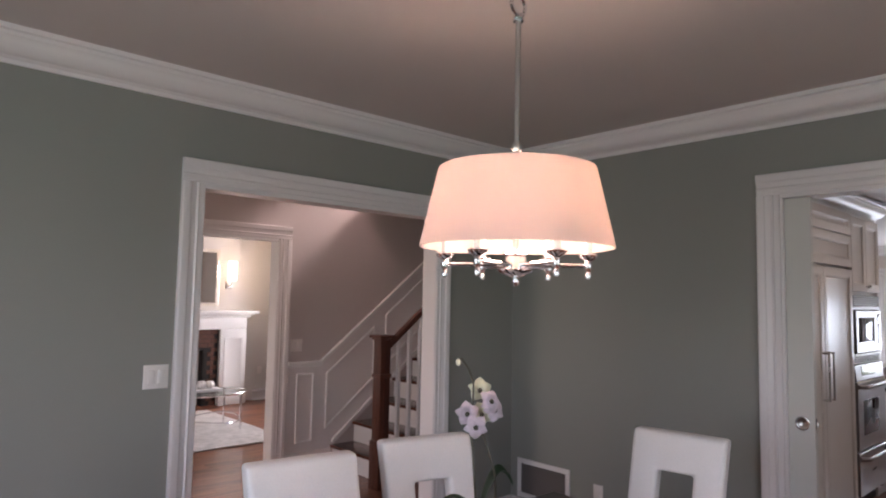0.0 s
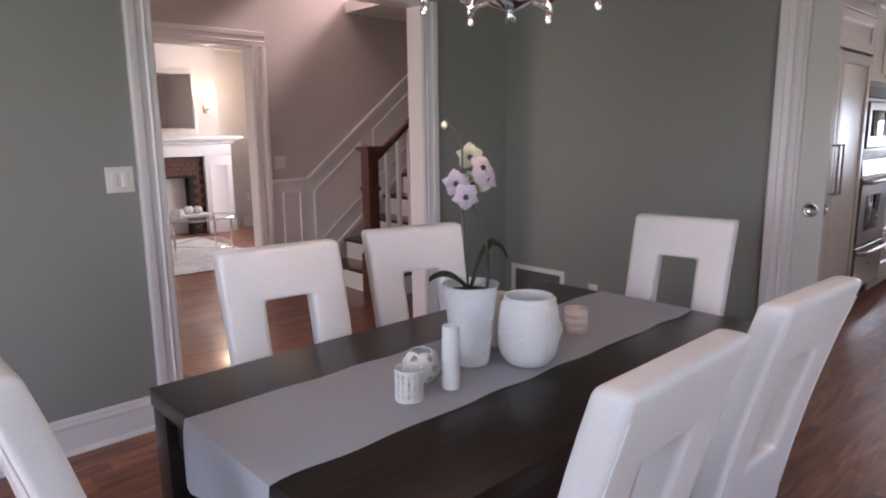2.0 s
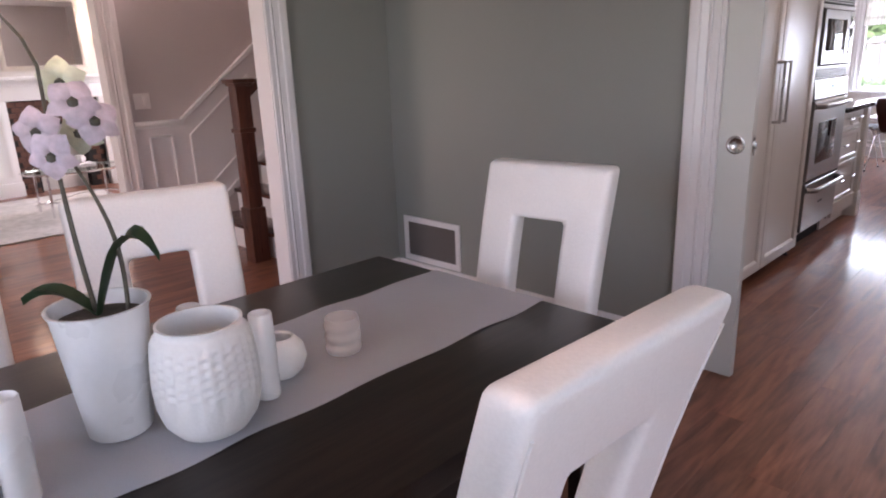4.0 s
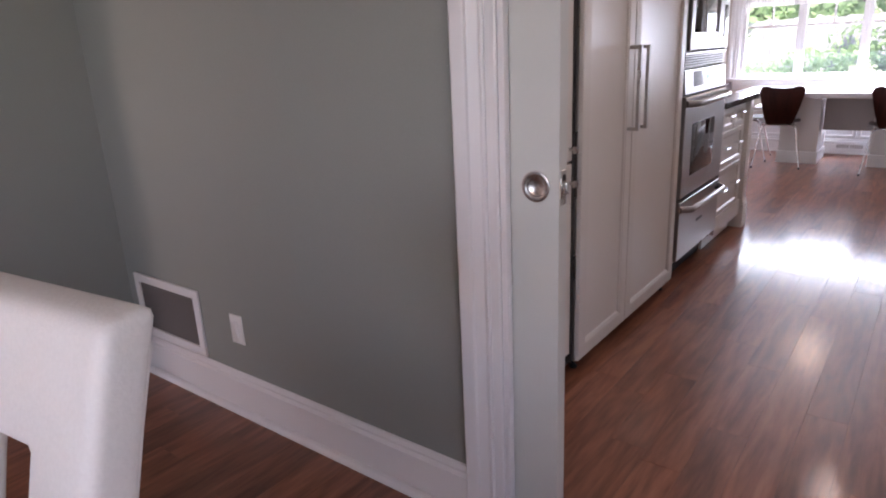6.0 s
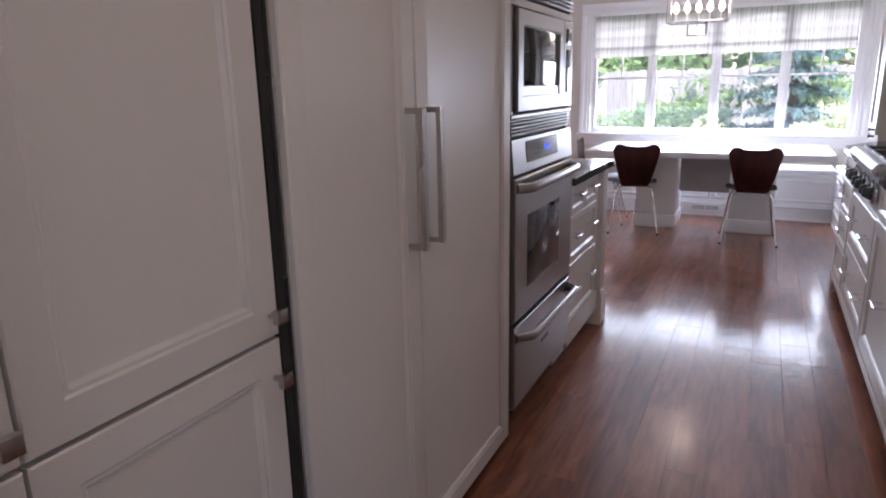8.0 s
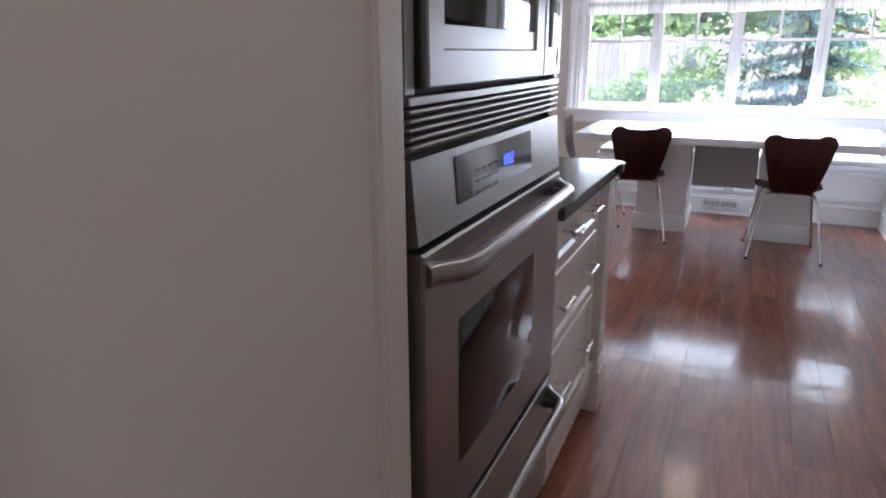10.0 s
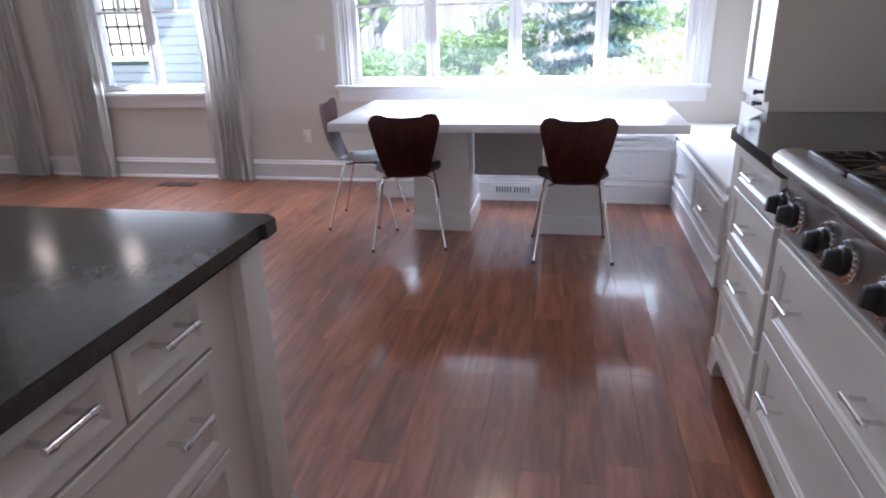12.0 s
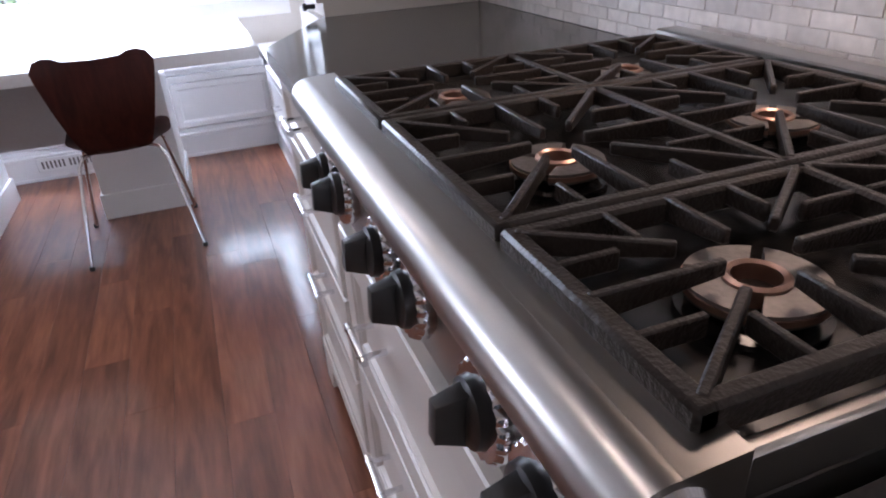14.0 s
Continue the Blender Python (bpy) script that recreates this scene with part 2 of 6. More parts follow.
M_GLASS = mixed("window_glass", ("ShaderNodeBsdfTransparent", (1, 1, 1), None), ("ShaderNodeBsdfGlossy", (1, 1, 1), 0.02), 0.012)
M_TGLASS = mixed("table_glass", ("ShaderNodeBsdfTransparent", (0.86, 0.9, 0.88), None), ("ShaderNodeBsdfGlossy", (1, 1, 1), 0.03), 0.22)
M_VOTIVE = mixed("frosted_votive_glass", ("ShaderNodeBsdfTransparent", (0.96, 0.93, 0.92), None), ("ShaderNodeBsdfDiffuse", (0.86, 0.81, 0.79), 0.4), 0.5)
# Translucent share put into the glass imitates glare washing out the garden.
GT = M_GLASS.node_tree
glare_veil, hmix = GT.nodes.new("ShaderNodeBsdfTranslucent"), GT.nodes.new("ShaderNodeMixShader")
glare_veil.inputs["Color"].default_value, hmix.inputs[0].default_value = (0.85, 0.95, 1.0, 1), 0.012
GT.links.new(GT.nodes["Material Output"].inputs[0].links[0].from_socket, hmix.inputs[1])
GT.links.new(glare_veil.outputs[0], hmix.inputs[2])
GT.links.new(hmix.outputs[0], GT.nodes["Material Output"].inputs[0])
M_MIRROR = mat("mirror_silver", (0.86, 0.87, 0.87), 0.02, 1.0, var=0.01, bump=0.0, rvar=0.01)
M_SILVER = mat("silver_leaf_frame", (0.62, 0.58, 0.52), 0.35, 0.8, var=0.15, scale=12, fine=90, bump=0.15)
M_BRICK = mat("brown_hearth_brick", (0.115, 0.048, 0.034), 0.7, var=0.3, scale=18, fine=150, bump=0.3)
M_HEARTHBLACK = mat("firebox_black", (0.012, 0.011, 0.011), 0.7, var=0.3)
M_RUG = mat("pale_patterned_rug", (0.48, 0.46, 0.45), 0.95, var=0.35, scale=4.5, fine=14, bump=0.5, sheen=0.3)
M_CURTAIN = mat("linen_curtain", (0.80, 0.78, 0.75), 0.85, var=0.06, scale=3, fine=300, bump=0.25)
M_CUSHION = mat("white_cushion", (0.74, 0.74, 0.75), 0.8, var=0.04, scale=4, fine=250, bump=0.2)
M_PANELGREY = mat("grey_table_panel", (0.40, 0.38, 0.37), 0.4, var=0.05)
M_GROUT = mat("grout", (0.66, 0.63, 0.60), 0.9, var=0.08)
M_LAWN = mat("lawn", (0.09, 0.17, 0.045), 0.9, var=0.35, scale=1.5, fine=40, bump=0.4)
M_FENCE = wood("weathered_fence_board", (0.24, 0.25, 0.29), (0.40, 0.42, 0.47), 0.8, along=(12, 12, 1.0), source="OBJECT", spread=0.2)
M_BARK = mat("bark", (0.09, 0.07, 0.055), 0.9, var=0.35, scale=8, fine=40, bump=0.6)
M_SIDING = mat("blue_grey_siding", (0.16, 0.20, 0.25), 0.7, var=0.08)
M_ROOF = mat("grey_roof_shingle", (0.12, 0.12, 0.125), 0.85, var=0.2, fine=30)


def leaf_mat(name, col, var):
    m = mat(name, col, 0.6, var=var, scale=2.0, fine=25, bump=0.0)
    t = m.node_tree
    tr = t.nodes.new("ShaderNodeBsdfTranslucent")
    tr.inputs["Color"].default_value = (*[min(1, c * 1.6) for c in col], 1)
    mx = t.nodes.new("ShaderNodeMixShader")
    mx.inputs[0].default_value = 0.5
    t.links.new(t.nodes["Principled BSDF"].outputs[0], mx.inputs[1])
    t.links.new(tr.outputs[0], mx.inputs[2])
    t.links.new(mx.outputs[0], t.nodes["Material Output"].inputs[0])
    return m


M_LEAVES = leaf_mat("broad_leaves", (0.25, 0.38, 0.21), 0.4)
M_PALELEAF = leaf_mat("pale_shrub_leaves", (0.52, 0.58, 0.42), 0.3)
M_SPRUCE = leaf_mat("blue_spruce_needles", (0.13, 0.24, 0.25), 0.35)


def striped_blind():
    """Roman shade cloth: fine upright stripes in greys and off-whites, letting light through."""
    m = bpy.data.materials.new("striped_blind_cloth")
    m.use_nodes = True
    t = m.node_tree
    geo = t.nodes.new("ShaderNodeNewGeometry")
    mp = t.nodes.new("ShaderNodeMapping")
    mp.inputs["Scale"].default_value = (0, 38, 0.1)
    n = t.nodes.new("ShaderNodeTexNoise")
    n.inputs["Scale"].default_value, n.inputs["Detail"].default_value = 2.2, 2
    ramp = t.nodes.new("ShaderNodeValToRGB")
    ramp.color_ramp.elements[0].position, ramp.color_ramp.elements[0].color = 0.34, (0.34, 0.34, 0.345, 1)
    ramp.color_ramp.elements[1].position, ramp.color_ramp.elements[1].color = 0.56, (0.60, 0.60, 0.59, 1)
    d, tr, mx = t.nodes.new("ShaderNodeBsdfDiffuse"), t.nodes.new("ShaderNodeBsdfTranslucent"), t.nodes.new("ShaderNodeMixShader")
    mx.inputs[0].default_value = 0.45
    t.links.new(geo.outputs["Position"], mp.inputs[0])
    t.links.new(mp.outputs[0], n.inputs["Vector"])
    t.links.new(n.outputs[0], ramp.inputs[0])
    t.links.new(ramp.outputs[0], d.inputs[0])
    t.links.new(ramp.outputs[0], tr.inputs[0])
    t.links.new(d.outputs[0], mx.inputs[1])
    t.links.new(tr.outputs[0], mx.inputs[2])
    t.links.new(mx.outputs[0], t.nodes["Material Output"].inputs[0])
    return m


M_BLIND = striped_blind()
# ---- mesh helpers ----
def part(name, bm, material, parent=None, label="", smooth=40):
    me = bpy.data.meshes.new(name)
    bmesh.ops.recalc_face_normals(bm, faces=bm.faces)
    bm.to_mesh(me)
    bm.free()
    me.materials.append(material)
    if smooth:
        me.shade_smooth()
        me.set_sharp_from_angle(angle=radians(smooth))
    ob = new(name, me)
    ob.parent = parent
    if label:
        ob["label"] = label
    return ob


def thing(name, m, label, category, group="", kind=""):
    ob = new(name)
    ob.empty_display_size = 0.1
    ob.matrix_world = m
    return tagged(ob, label, category, group, kind)


def bx(bm, x0, x1, y0, y1, z0, z1, bevel=0.0, seg=2):
    g = bmesh.ops.create_cube(bm, size=1, matrix=Matrix.Translation(((x0 + x1) / 2, (y0 + y1) / 2, (z0 + z1) / 2)) @ Matrix.Diagonal((x1 - x0, y1 - y0, z1 - z0, 1)))
    if bevel:
        edges = list({e for v in g["verts"] for e in v.link_edges})
        bmesh.ops.bevel(bm, geom=edges, offset=bevel, segments=seg, affect="EDGES", profile=0.6)
    return bm


def cube(x0, x1, y0, y1, z0, z1, bevel=0.0, seg=2):
    return bx(bmesh.new(), x0, x1, y0, y1, z0, z1, bevel, seg)


def lathe(bm, prof, c=(0, 0, 0), seg=32, turn=None, wave=None):
    """A turned solid from (radius, height) pairs, closed where the radius is 0."""
    turn = turn or Matrix()
    rows = []
    for j, (r, z) in enumerate(prof):
        if r < 1e-6:
            rows.append([bm.verts.new(turn @ Vector((0, 0, z)) + Vector(c))])
        else:
            rows.append([bm.verts.new(turn @ Vector(((r + (wave(i, j) if wave else 0)) * math.cos(2 * math.pi * i / seg), (r + (wave(i, j) if wave else 0)) * math.sin(2 * math.pi * i / seg), z)) + Vector(c)) for i in range(seg)])
    for a, b in zip(rows, rows[1:]):
        for i in range(seg):
            k = (i + 1) % seg
            if len(a) == 1 and len(b) == 1:
                continue
            if len(a) == 1:
                bm.faces.new((a[0], b[i], b[k]))
            elif len(b) == 1:
                bm.faces.new((a[i], a[k], b[0]))
            else:
                bm.faces.new((a[i], a[k], b[k], b[i]))
    return bm


def tube(bm, pts, r, seg=8, r2=None):
    """A round bar through the points, from radius r to r2."""
    pts = [Vector(p) for p in pts]
    r2 = r if r2 is None else r2
    rows = []
    for i, p in enumerate(pts):
        d = (pts[min(i + 1, len(pts) - 1)] - pts[max(i - 1, 0)]).normalized()
        u = d.cross(Vector((0.31, 0.17, 0.93)))
        u = (u if u.length > 0.05 else d.cross(Vector((1, 0, 0)))).normalized()
        v = d.cross(u)
        rad = r + (r2 - r) * i / (len(pts) - 1)
        rows.append([bm.verts.new(p + rad * (math.cos(2 * math.pi * k / seg) * u + math.sin(2 * math.pi * k / seg) * v)) for k in range(seg)])
    for a, b in zip(rows, rows[1:]):
        for k in range(seg):
            bm.faces.new((a[k], a[(k + 1) % seg], b[(k + 1) % seg], b[k]))
    bm.faces.new(rows[0][::-1])
    bm.faces.new(rows[-1])
    return bm


def prism(bm, prof, to3, a, b):
    """The outline prof, a list of (u, v), drawn out from a to b; to3(u, v, w) gives the place."""
    lo = [bm.verts.new(to3(u, v, a)) for u, v in prof]
    hi = [bm.verts.new(to3(u, v, b)) for u, v in prof]
    n = len(prof)
    for i in range(n):
        bm.faces.new((lo[i], lo[(i + 1) % n], hi[(i + 1) % n], hi[i]))
    bm.faces.new(lo[::-1])
    bm.faces.new(hi)
    return bm


def rings(bm, x0, x1, z0, z1, rs, back=True):
    """A framed front that faces -y: rectangles inset and set back in turn, (inset, y), the last one closed."""
    rows = []
    for i, y in rs:
        rows.append([bm.verts.new(p) for p in ((x0 + i, y, z0 + i), (x1 - i, y, z0 + i), (x1 - i, y, z1 - i), (x0 + i, y, z1 - i))])
    for a, b in zip(rows, rows[1:]):
        for k in range(4):
            bm.faces.new((a[k], a[(k + 1) % 4], b[(k + 1) % 4], b[k]))
    bm.faces.new(rows[-1])
    if back:
        bm.faces.new(rows[0][::-1])
    return bm


def arc(c, r, a0, a1, n):
    return [(c[0] + r * math.cos(radians(a0 + (a1 - a0) * i / n)), c[1] + r * math.sin(radians(a0 + (a1 - a0) * i / n))) for i in range(n + 1)]


def fixed(name, bm, material, label="", category="", smooth=40):
    return tagged(part(name, bm, material, None, label, smooth), "", category, "", "structure")


# ---- shell of the house ----
CE, KCE = 2.73, 2.50


def wall(name, boxes, material):
    bm = bmesh.new()
    for b in boxes:
        bx(bm, *b)
    return fixed(name, bm, material, "", "wall", 0)


# dining room, painted grey green on its own side
wall("wall_dining_north", [(-1.6, 1.347, 3.363, 3.42, 0, CE), (2.965, 3.757, 3.363, 3.42, 0, CE), (1.347, 2.965, 3.363, 3.42, 2.185, CE)], M_WALL)
wall("wall_hall_south", [(-1.6, 1.347, 3.422, 3.48, 0, CE), (2.965, 5.9, 3.422, 3.48, 0, 5.2), (1.347, 2.965, 3.422, 3.48, 2.185, CE)], M_HALLWALL)
wall("wall_dining_east", [(3.757, 3.7695, 1.425, 3.363, 0, CE), (3.757, 3.7695, -1.6, 0.42, 0, CE), (3.757, 3.7695, 0.42, 1.425, 2.215, CE)], M_WALL)
wall("wall_kitchen_west", [(3.8165, 3.88, 1.425, 3.42, 0, CE), (3.8165, 3.88, -1.6, 0.42, 0, CE), (3.8165, 3.88, 0.42, 1.425, 2.215, CE)], M_CREAM)
wall("wall_dining_west", [(-1.6, -1.45, -1.6, 0.0, 0, CE), (-1.6, -1.45, 2.2, 3.363, 0, CE), (-1.6, -1.45, 0.0, 2.2, 0, 0.75), (-1.6, -1.45, 0.0, 2.2, 2.25, CE)], M_WALL)
wall("wall_dining_south", [(-1.6, 0.0, -1.75, -1.6, 0, CE), (2.0, 3.757, -1.75, -1.6, 0, CE), (0.0, 2.0, -1.75, -1.6, 0, 0.75), (0.0, 2.0, -1.75, -1.6, 2.25, CE)], M_WALL)
wall("wall_kitchen_south", [(3.88, 9.30, -0.42, -0.30, 0, KCE + 0.2), (9.30, 11.292, -0.42, -0.30, 0, KCE + 0.2)], M_CREAM)
wall("wall_kitchen_north", [(3.88, 7.36, 2.36, 2.46, 0, KCE + 0.2), (7.26, 7.36, 2.46, 6.6, 0, KCE + 0.2)], M_CREAM)
wall("wall_family_north", [(7.36, 11.292, 6.5, 6.6, 0, KCE + 0.2)], M_CREAM)
WY0, WY1, WZ0, WZ1 = 0.10, 2.70, 0.79, 2.06
FY0, FY1, FZ0, FZ1 = 3.93, 4.98, 0.74, 2.06
wall("wall_kitchen_east", [(11.292, 11.45, -0.42, WY0, 0, KCE + 0.2), (11.292, 11.45, WY1, FY0, 0, KCE + 0.2), (11.292, 11.45, FY1, 6.6, 0, KCE + 0.2),
                           (11.292, 11.45, WY0, WY1, 0, WZ0), (11.292, 11.45, WY0, WY1, WZ1, KCE + 0.2), (11.292, 11.45, FY0, FY1, 0, FZ0), (11.292, 11.45, FY0, FY1, FZ1, KCE + 0.2)], M_CREAM)
wall("wall_hall_north", [(-1.6, 1.55, 5.47, 5.60, 0, CE), (2.905, 5.9, 5.47, 5.60, 0, 5.2), (1.55, 2.905, 5.47, 5.60, 2.13, CE)], M_HALLWALL)
# Unseen west end; its opening is made up for the added hall fill.
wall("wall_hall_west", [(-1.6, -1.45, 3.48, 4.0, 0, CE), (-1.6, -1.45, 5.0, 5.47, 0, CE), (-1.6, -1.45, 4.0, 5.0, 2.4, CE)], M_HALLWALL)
wall("wall_hall_east", [(5.9, 6.0, 3.42, 5.6, 0, 5.2)], M_HALLWALL)
M_LIVING = mat("living_room_paint", (0.62, 0.60, 0.58), 0.6, var=0.03, scale=1.2, fine=240, bump=0.05)
wall("wall_living_north", [(0.5, 6.0, 9.5, 9.62, 0, CE), (2.75, 4.33, 9.38, 9.5, 1.35, CE)], M_LIVING)
wall("wall_living_east", [(5.0, 5.12, 5.6, 7.0, 0, CE), (5.0, 5.12, 8.75, 9.5, 0, CE), (5.0, 5.12, 7.0, 8.75, 0, 0.7), (5.0, 5.12, 7.0, 8.75, 2.35, CE)], M_LIVING)
wall("wall_living_west", [(0.5, 0.62, 5.6, 9.5, 0, CE)], M_LIVING)
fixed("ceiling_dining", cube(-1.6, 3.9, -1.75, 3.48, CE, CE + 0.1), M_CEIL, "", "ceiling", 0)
fixed("ceiling_kitchen", cube(3.88, 11.45, -0.42, 6.6, KCE, KCE + 0.1), M_KCEIL, "", "ceiling", 0)
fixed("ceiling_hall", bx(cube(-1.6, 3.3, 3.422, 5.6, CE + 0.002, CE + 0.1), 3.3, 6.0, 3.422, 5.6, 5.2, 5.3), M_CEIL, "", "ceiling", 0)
fixed("ceiling_living", cube(0.5, 6.0, 5.6, 9.62, CE + 0.004, CE + 0.1), M_KCEIL, "", "ceiling", 0)
wall("wall_stair_head", [(3.3, 3.4, 3.48, 5.47, CE + 0.1, 5.2)], M_HALLWALL)
wall("wall_south_kitchen_outer", [(3.76, 3.88, -1.75, -0.42, 0, CE)], M_CREAM)

# mouldings
BASE = [(0, 0), (0.022, 0), (0.022, 0.012), (0.017, 0.018), (0.017, 0.118), (0.024, 0.124), (0.024, 0.136), (0.014, 0.144), (0.014, 0.152), (0.007, 0.163), (0, 0.165)]
SHOE = [(0, 0)] + arc((0.0, 0.0), 0.02, 0, 90, 4)
CROWN = [(0, 0), (0.012, 0), (0.014, 0.018), (0.03, 0.03)] + arc((0.03, 0.098), 0.068, -90, -8, 6) + [(0.105, 0.098), (0.105, 0.112), (0.12, 0.118), (0.12, 0.14), (0, 0.14)]
CASE = [(0, 0), (0.013, 0), (0.016, 0.004), (0.016, 0.026)] + arc((0.018, 0.034), 0.006, -110, 60, 5) + [(0.017, 0.044), (0.020, 0.060), (0.024, 0.072), (0.030, 0.076), (0.032, 0.082), (0.032, 0.112), (0.027, 0.118), (0, 0.118)]


def run(name, prof, axis, at, side, a, b, z=0.0, material=M_TRIM, label=""):
    """A moulding along a wall: axis the way it runs, at the wall's face, side the way it stands out, z its foot."""
    bm = bmesh.new()
    if axis == "x":
        prism(bm, prof, lambda u, v, w: (w, at + side * u, z + v), a, b)
    else:
        prism(bm, prof, lambda u, v, w: (at + side * u, w, z + v), a, b)
    return fixed(name, bm, material, label, "trim", 30)


def casing(name, axis, at, side, a, b, top, foot=0.0, material=M_TRIM, left=True, right=True):
    """A door or window casing of moulded boards round an opening from a to b, up to top."""
    w = CASE[-1][1]
    bm = bmesh.new()
    put = (lambda u, v, s: (v, at + side * u, s)) if axis == "x" else (lambda u, v, s: (at + side * u, v, s))
    puth = (lambda u, v, s: (s, at + side * u, v)) if axis == "x" else (lambda u, v, s: (at + side * u, s, v))
    if left:
        prism(bm, [(u, a - v) for u, v in CASE], put, foot, top - 0.001)
    if right:
        prism(bm, [(u, b + v) for u, v in CASE], put, foot, top - 0.001)
    prism(bm, [(u, top + v) for u, v in CASE], puth, a - w, b + w)
    return fixed(name, bm, material, "", "trim", 30)


for nm, ax, at, sd, a, b in (("baseboard_dining_north", "x", 3.363, -1, -1.45, 1.228), ("baseboard_dining_north_east", "x", 3.363, -1, 3.085, 3.757), ("baseboard_dining_east", "y", 3.757, -1, 1.545, 3.34),
                             ("baseboard_dining_south_east", "y", 3.757, -1, -1.6, 0.30), ("baseboard_dining_south", "x", -1.6, 1, -1.45, 3.73), ("baseboard_hall_north", "x", 5.47, -1, 3.025, 3.52),
                             ("baseboard_living_north", "x", 9.5, -1, 4.66, 5.0), ("baseboard_living_east", "y", 5.0, -1, 5.6, 9.47), ("baseboard_family_east", "y", 11.292, -1, 2.45, 6.5), ("baseboard_hall_south", "x", 3.48, 1, 3.09, 5.9)):
    run(nm, BASE, ax, at, sd, a, b)
    run("shoe_trim_" + nm[10:], SHOE, ax, at + sd * 0.0225, sd, a, b)
for nm, ax, at, sd, a, b, z, mt in (("crown_dining_north", "x", 3.363, -1, -1.45, 3.757, CE - 0.14, M_TRIM), ("crown_dining_east", "y", 3.757, -1, -1.6, 3.363, CE - 0.14, M_TRIM), ("crown_dining_west", "y", -1.45, 1, -1.6, 3.363, CE - 0.14, M_TRIM),
                                    ("crown_living_north", "x", 9.5, -1, 0.62, 5.0, CE - 0.14, M_WHITE), ("crown_kitchen_east", "y", 11.292, -1, -0.3, 6.5, KCE - 0.14, M_WHITE)):
    run(nm, CROWN, ax, at, sd, a, b, z, mt)
casing("trim_hall_opening_dining", "x", 3.363, -1, 1.347, 2.965, 2.185)
casing("trim_hall_opening_hall", "x", 3.48, 1, 1.347, 2.965, 2.185)
casing("trim_kitchen_door_dining", "y", 3.757, -1, 0.42, 1.425, 2.215)
casing("trim_kitchen_door_kitchen", "y", 3.88, 1, 0.42, 1.425, 2.215, left=True, right=False)
casing("trim_living_door", "x", 5.47, -1, 1.55, 2.905, 2.13)
casing("trim_living_door_inside", "x", 5.60, 1, 1.55, 2.905, 2.13)
fixed("trim_hall_jamb", bx(bx(cube(1.332, 1.352, 3.355, 3.488, 0, 2.18), 2.960, 2.98, 3.355, 3.488, 0, 2.18), 1.352, 2.96, 3.355, 3.488, 2.16, 2.19), M_TRIM, "", "trim", 0)
fixed("trim_living_jamb", bx(bx(cube(1.54, 1.56, 5.462, 5.608, 0, 2.12), 2.895, 2.915, 5.462, 5.608, 0, 2.12), 1.56, 2.895, 5.462, 5.608, 2.11, 2.135), M_WHITE, "", "trim", 0)
fixed("trim_kitchen_jamb", bx(cube(3.750, 3.888, 0.40, 0.425, 0, 2.215), 3.750, 3.888, 0.425, 1.425, 2.195, 2.22), M_TRIM, "", "trim", 0)

# split jamb that leaves a thin slot for the pocket door
fixed("trim_pocket_jamb", bx(cube(3.7480, 3.7705, 1.408, 1.4245, 0, 2.194, 0.002, 1), 3.8155, 3.888, 1.408, 1.4245, 0, 2.194, 0.002, 1), M_TRIM, "", "trim")

# pocket door, drawn out a hand's width from the wall
pd = thing("door_1", pose(3.793, 1.283, 0), "white pocket door slid almost fully into the dining room wall", "door", kind="structure")
PY, PZ, PH = 0.060, 0.992, 0.0252
bm = cube(-0.019, 0.019, 0, PY - PH, 0.012, 2.19)
bx(bm, -0.019, 0.019, PY + PH, 0.80, 0.012, 2.19)
bx(bm, -0.019, 0.019, PY - PH, PY + PH, 0.012, PZ - PH)
bx(bm, -0.019, 0.019, PY - PH, PY + PH, PZ + PH, 2.19)
part("slab", bm, M_DOOR, pd, "", 0)
for sx in (-1, 1):
    bm = bmesh.new()
    lathe(bm, [(0.0365, -0.001), (0.0365, 0.0014), (0.0352, 0.0022), (0.0262, 0.0020), (0.0245, 0.0008), (0.0228, -0.0040), (0.015, -0.0078), (0.0, -0.0092)], (sx * 0.019, PY, PZ), 36, Matrix.Rotation(radians(90 * sx), 4, "Y"))
    part("pull", bm, M_NICKEL, pd, "round dished brushed nickel pull")
plt = part("latch", cube(-0.0125, 0.0125, -0.0025, 0.001, PZ - 0.040, PZ + 0.040, 0.001, 1), M_NICKEL, pd, "nickel edge plate")
part("latch_bolt", cube(-0.007, 0.007, -0.013, -0.0026, PZ - 0.014, PZ + 0.012, 0.002), M_NICKEL, plt)
part("latch_slot", cube(-0.007, 0.007, -0.0031, -0.0026, PZ + 0.016, PZ + 0.030), M_DARK, plt, "", 0)


def plate(name, m, label, kind, gangs=1):
    """A wall plate facing -y with rocker switches or sockets."""
    w, h = 0.072 + 0.046 * (gangs - 1), 0.115
    t = thing(name, m, label, kind)
    part("plate", rings(bmesh.new(), -w / 2, w / 2, -h / 2, h / 2, [(0, 0), (0, -0.003), (0.004, -0.006)]), M_PLATE, t)
    for g in range(gangs):
        c = (g - (gangs - 1) / 2) * 0.046
        part("rocker" if kind == "switch" else "socket", rings(bmesh.new(), c - 0.016, c + 0.016, -0.033, 0.033, [(0, -0.0061), (0.001, -0.008), (0.003, -0.0095)]), M_PLATE, t)
    return t


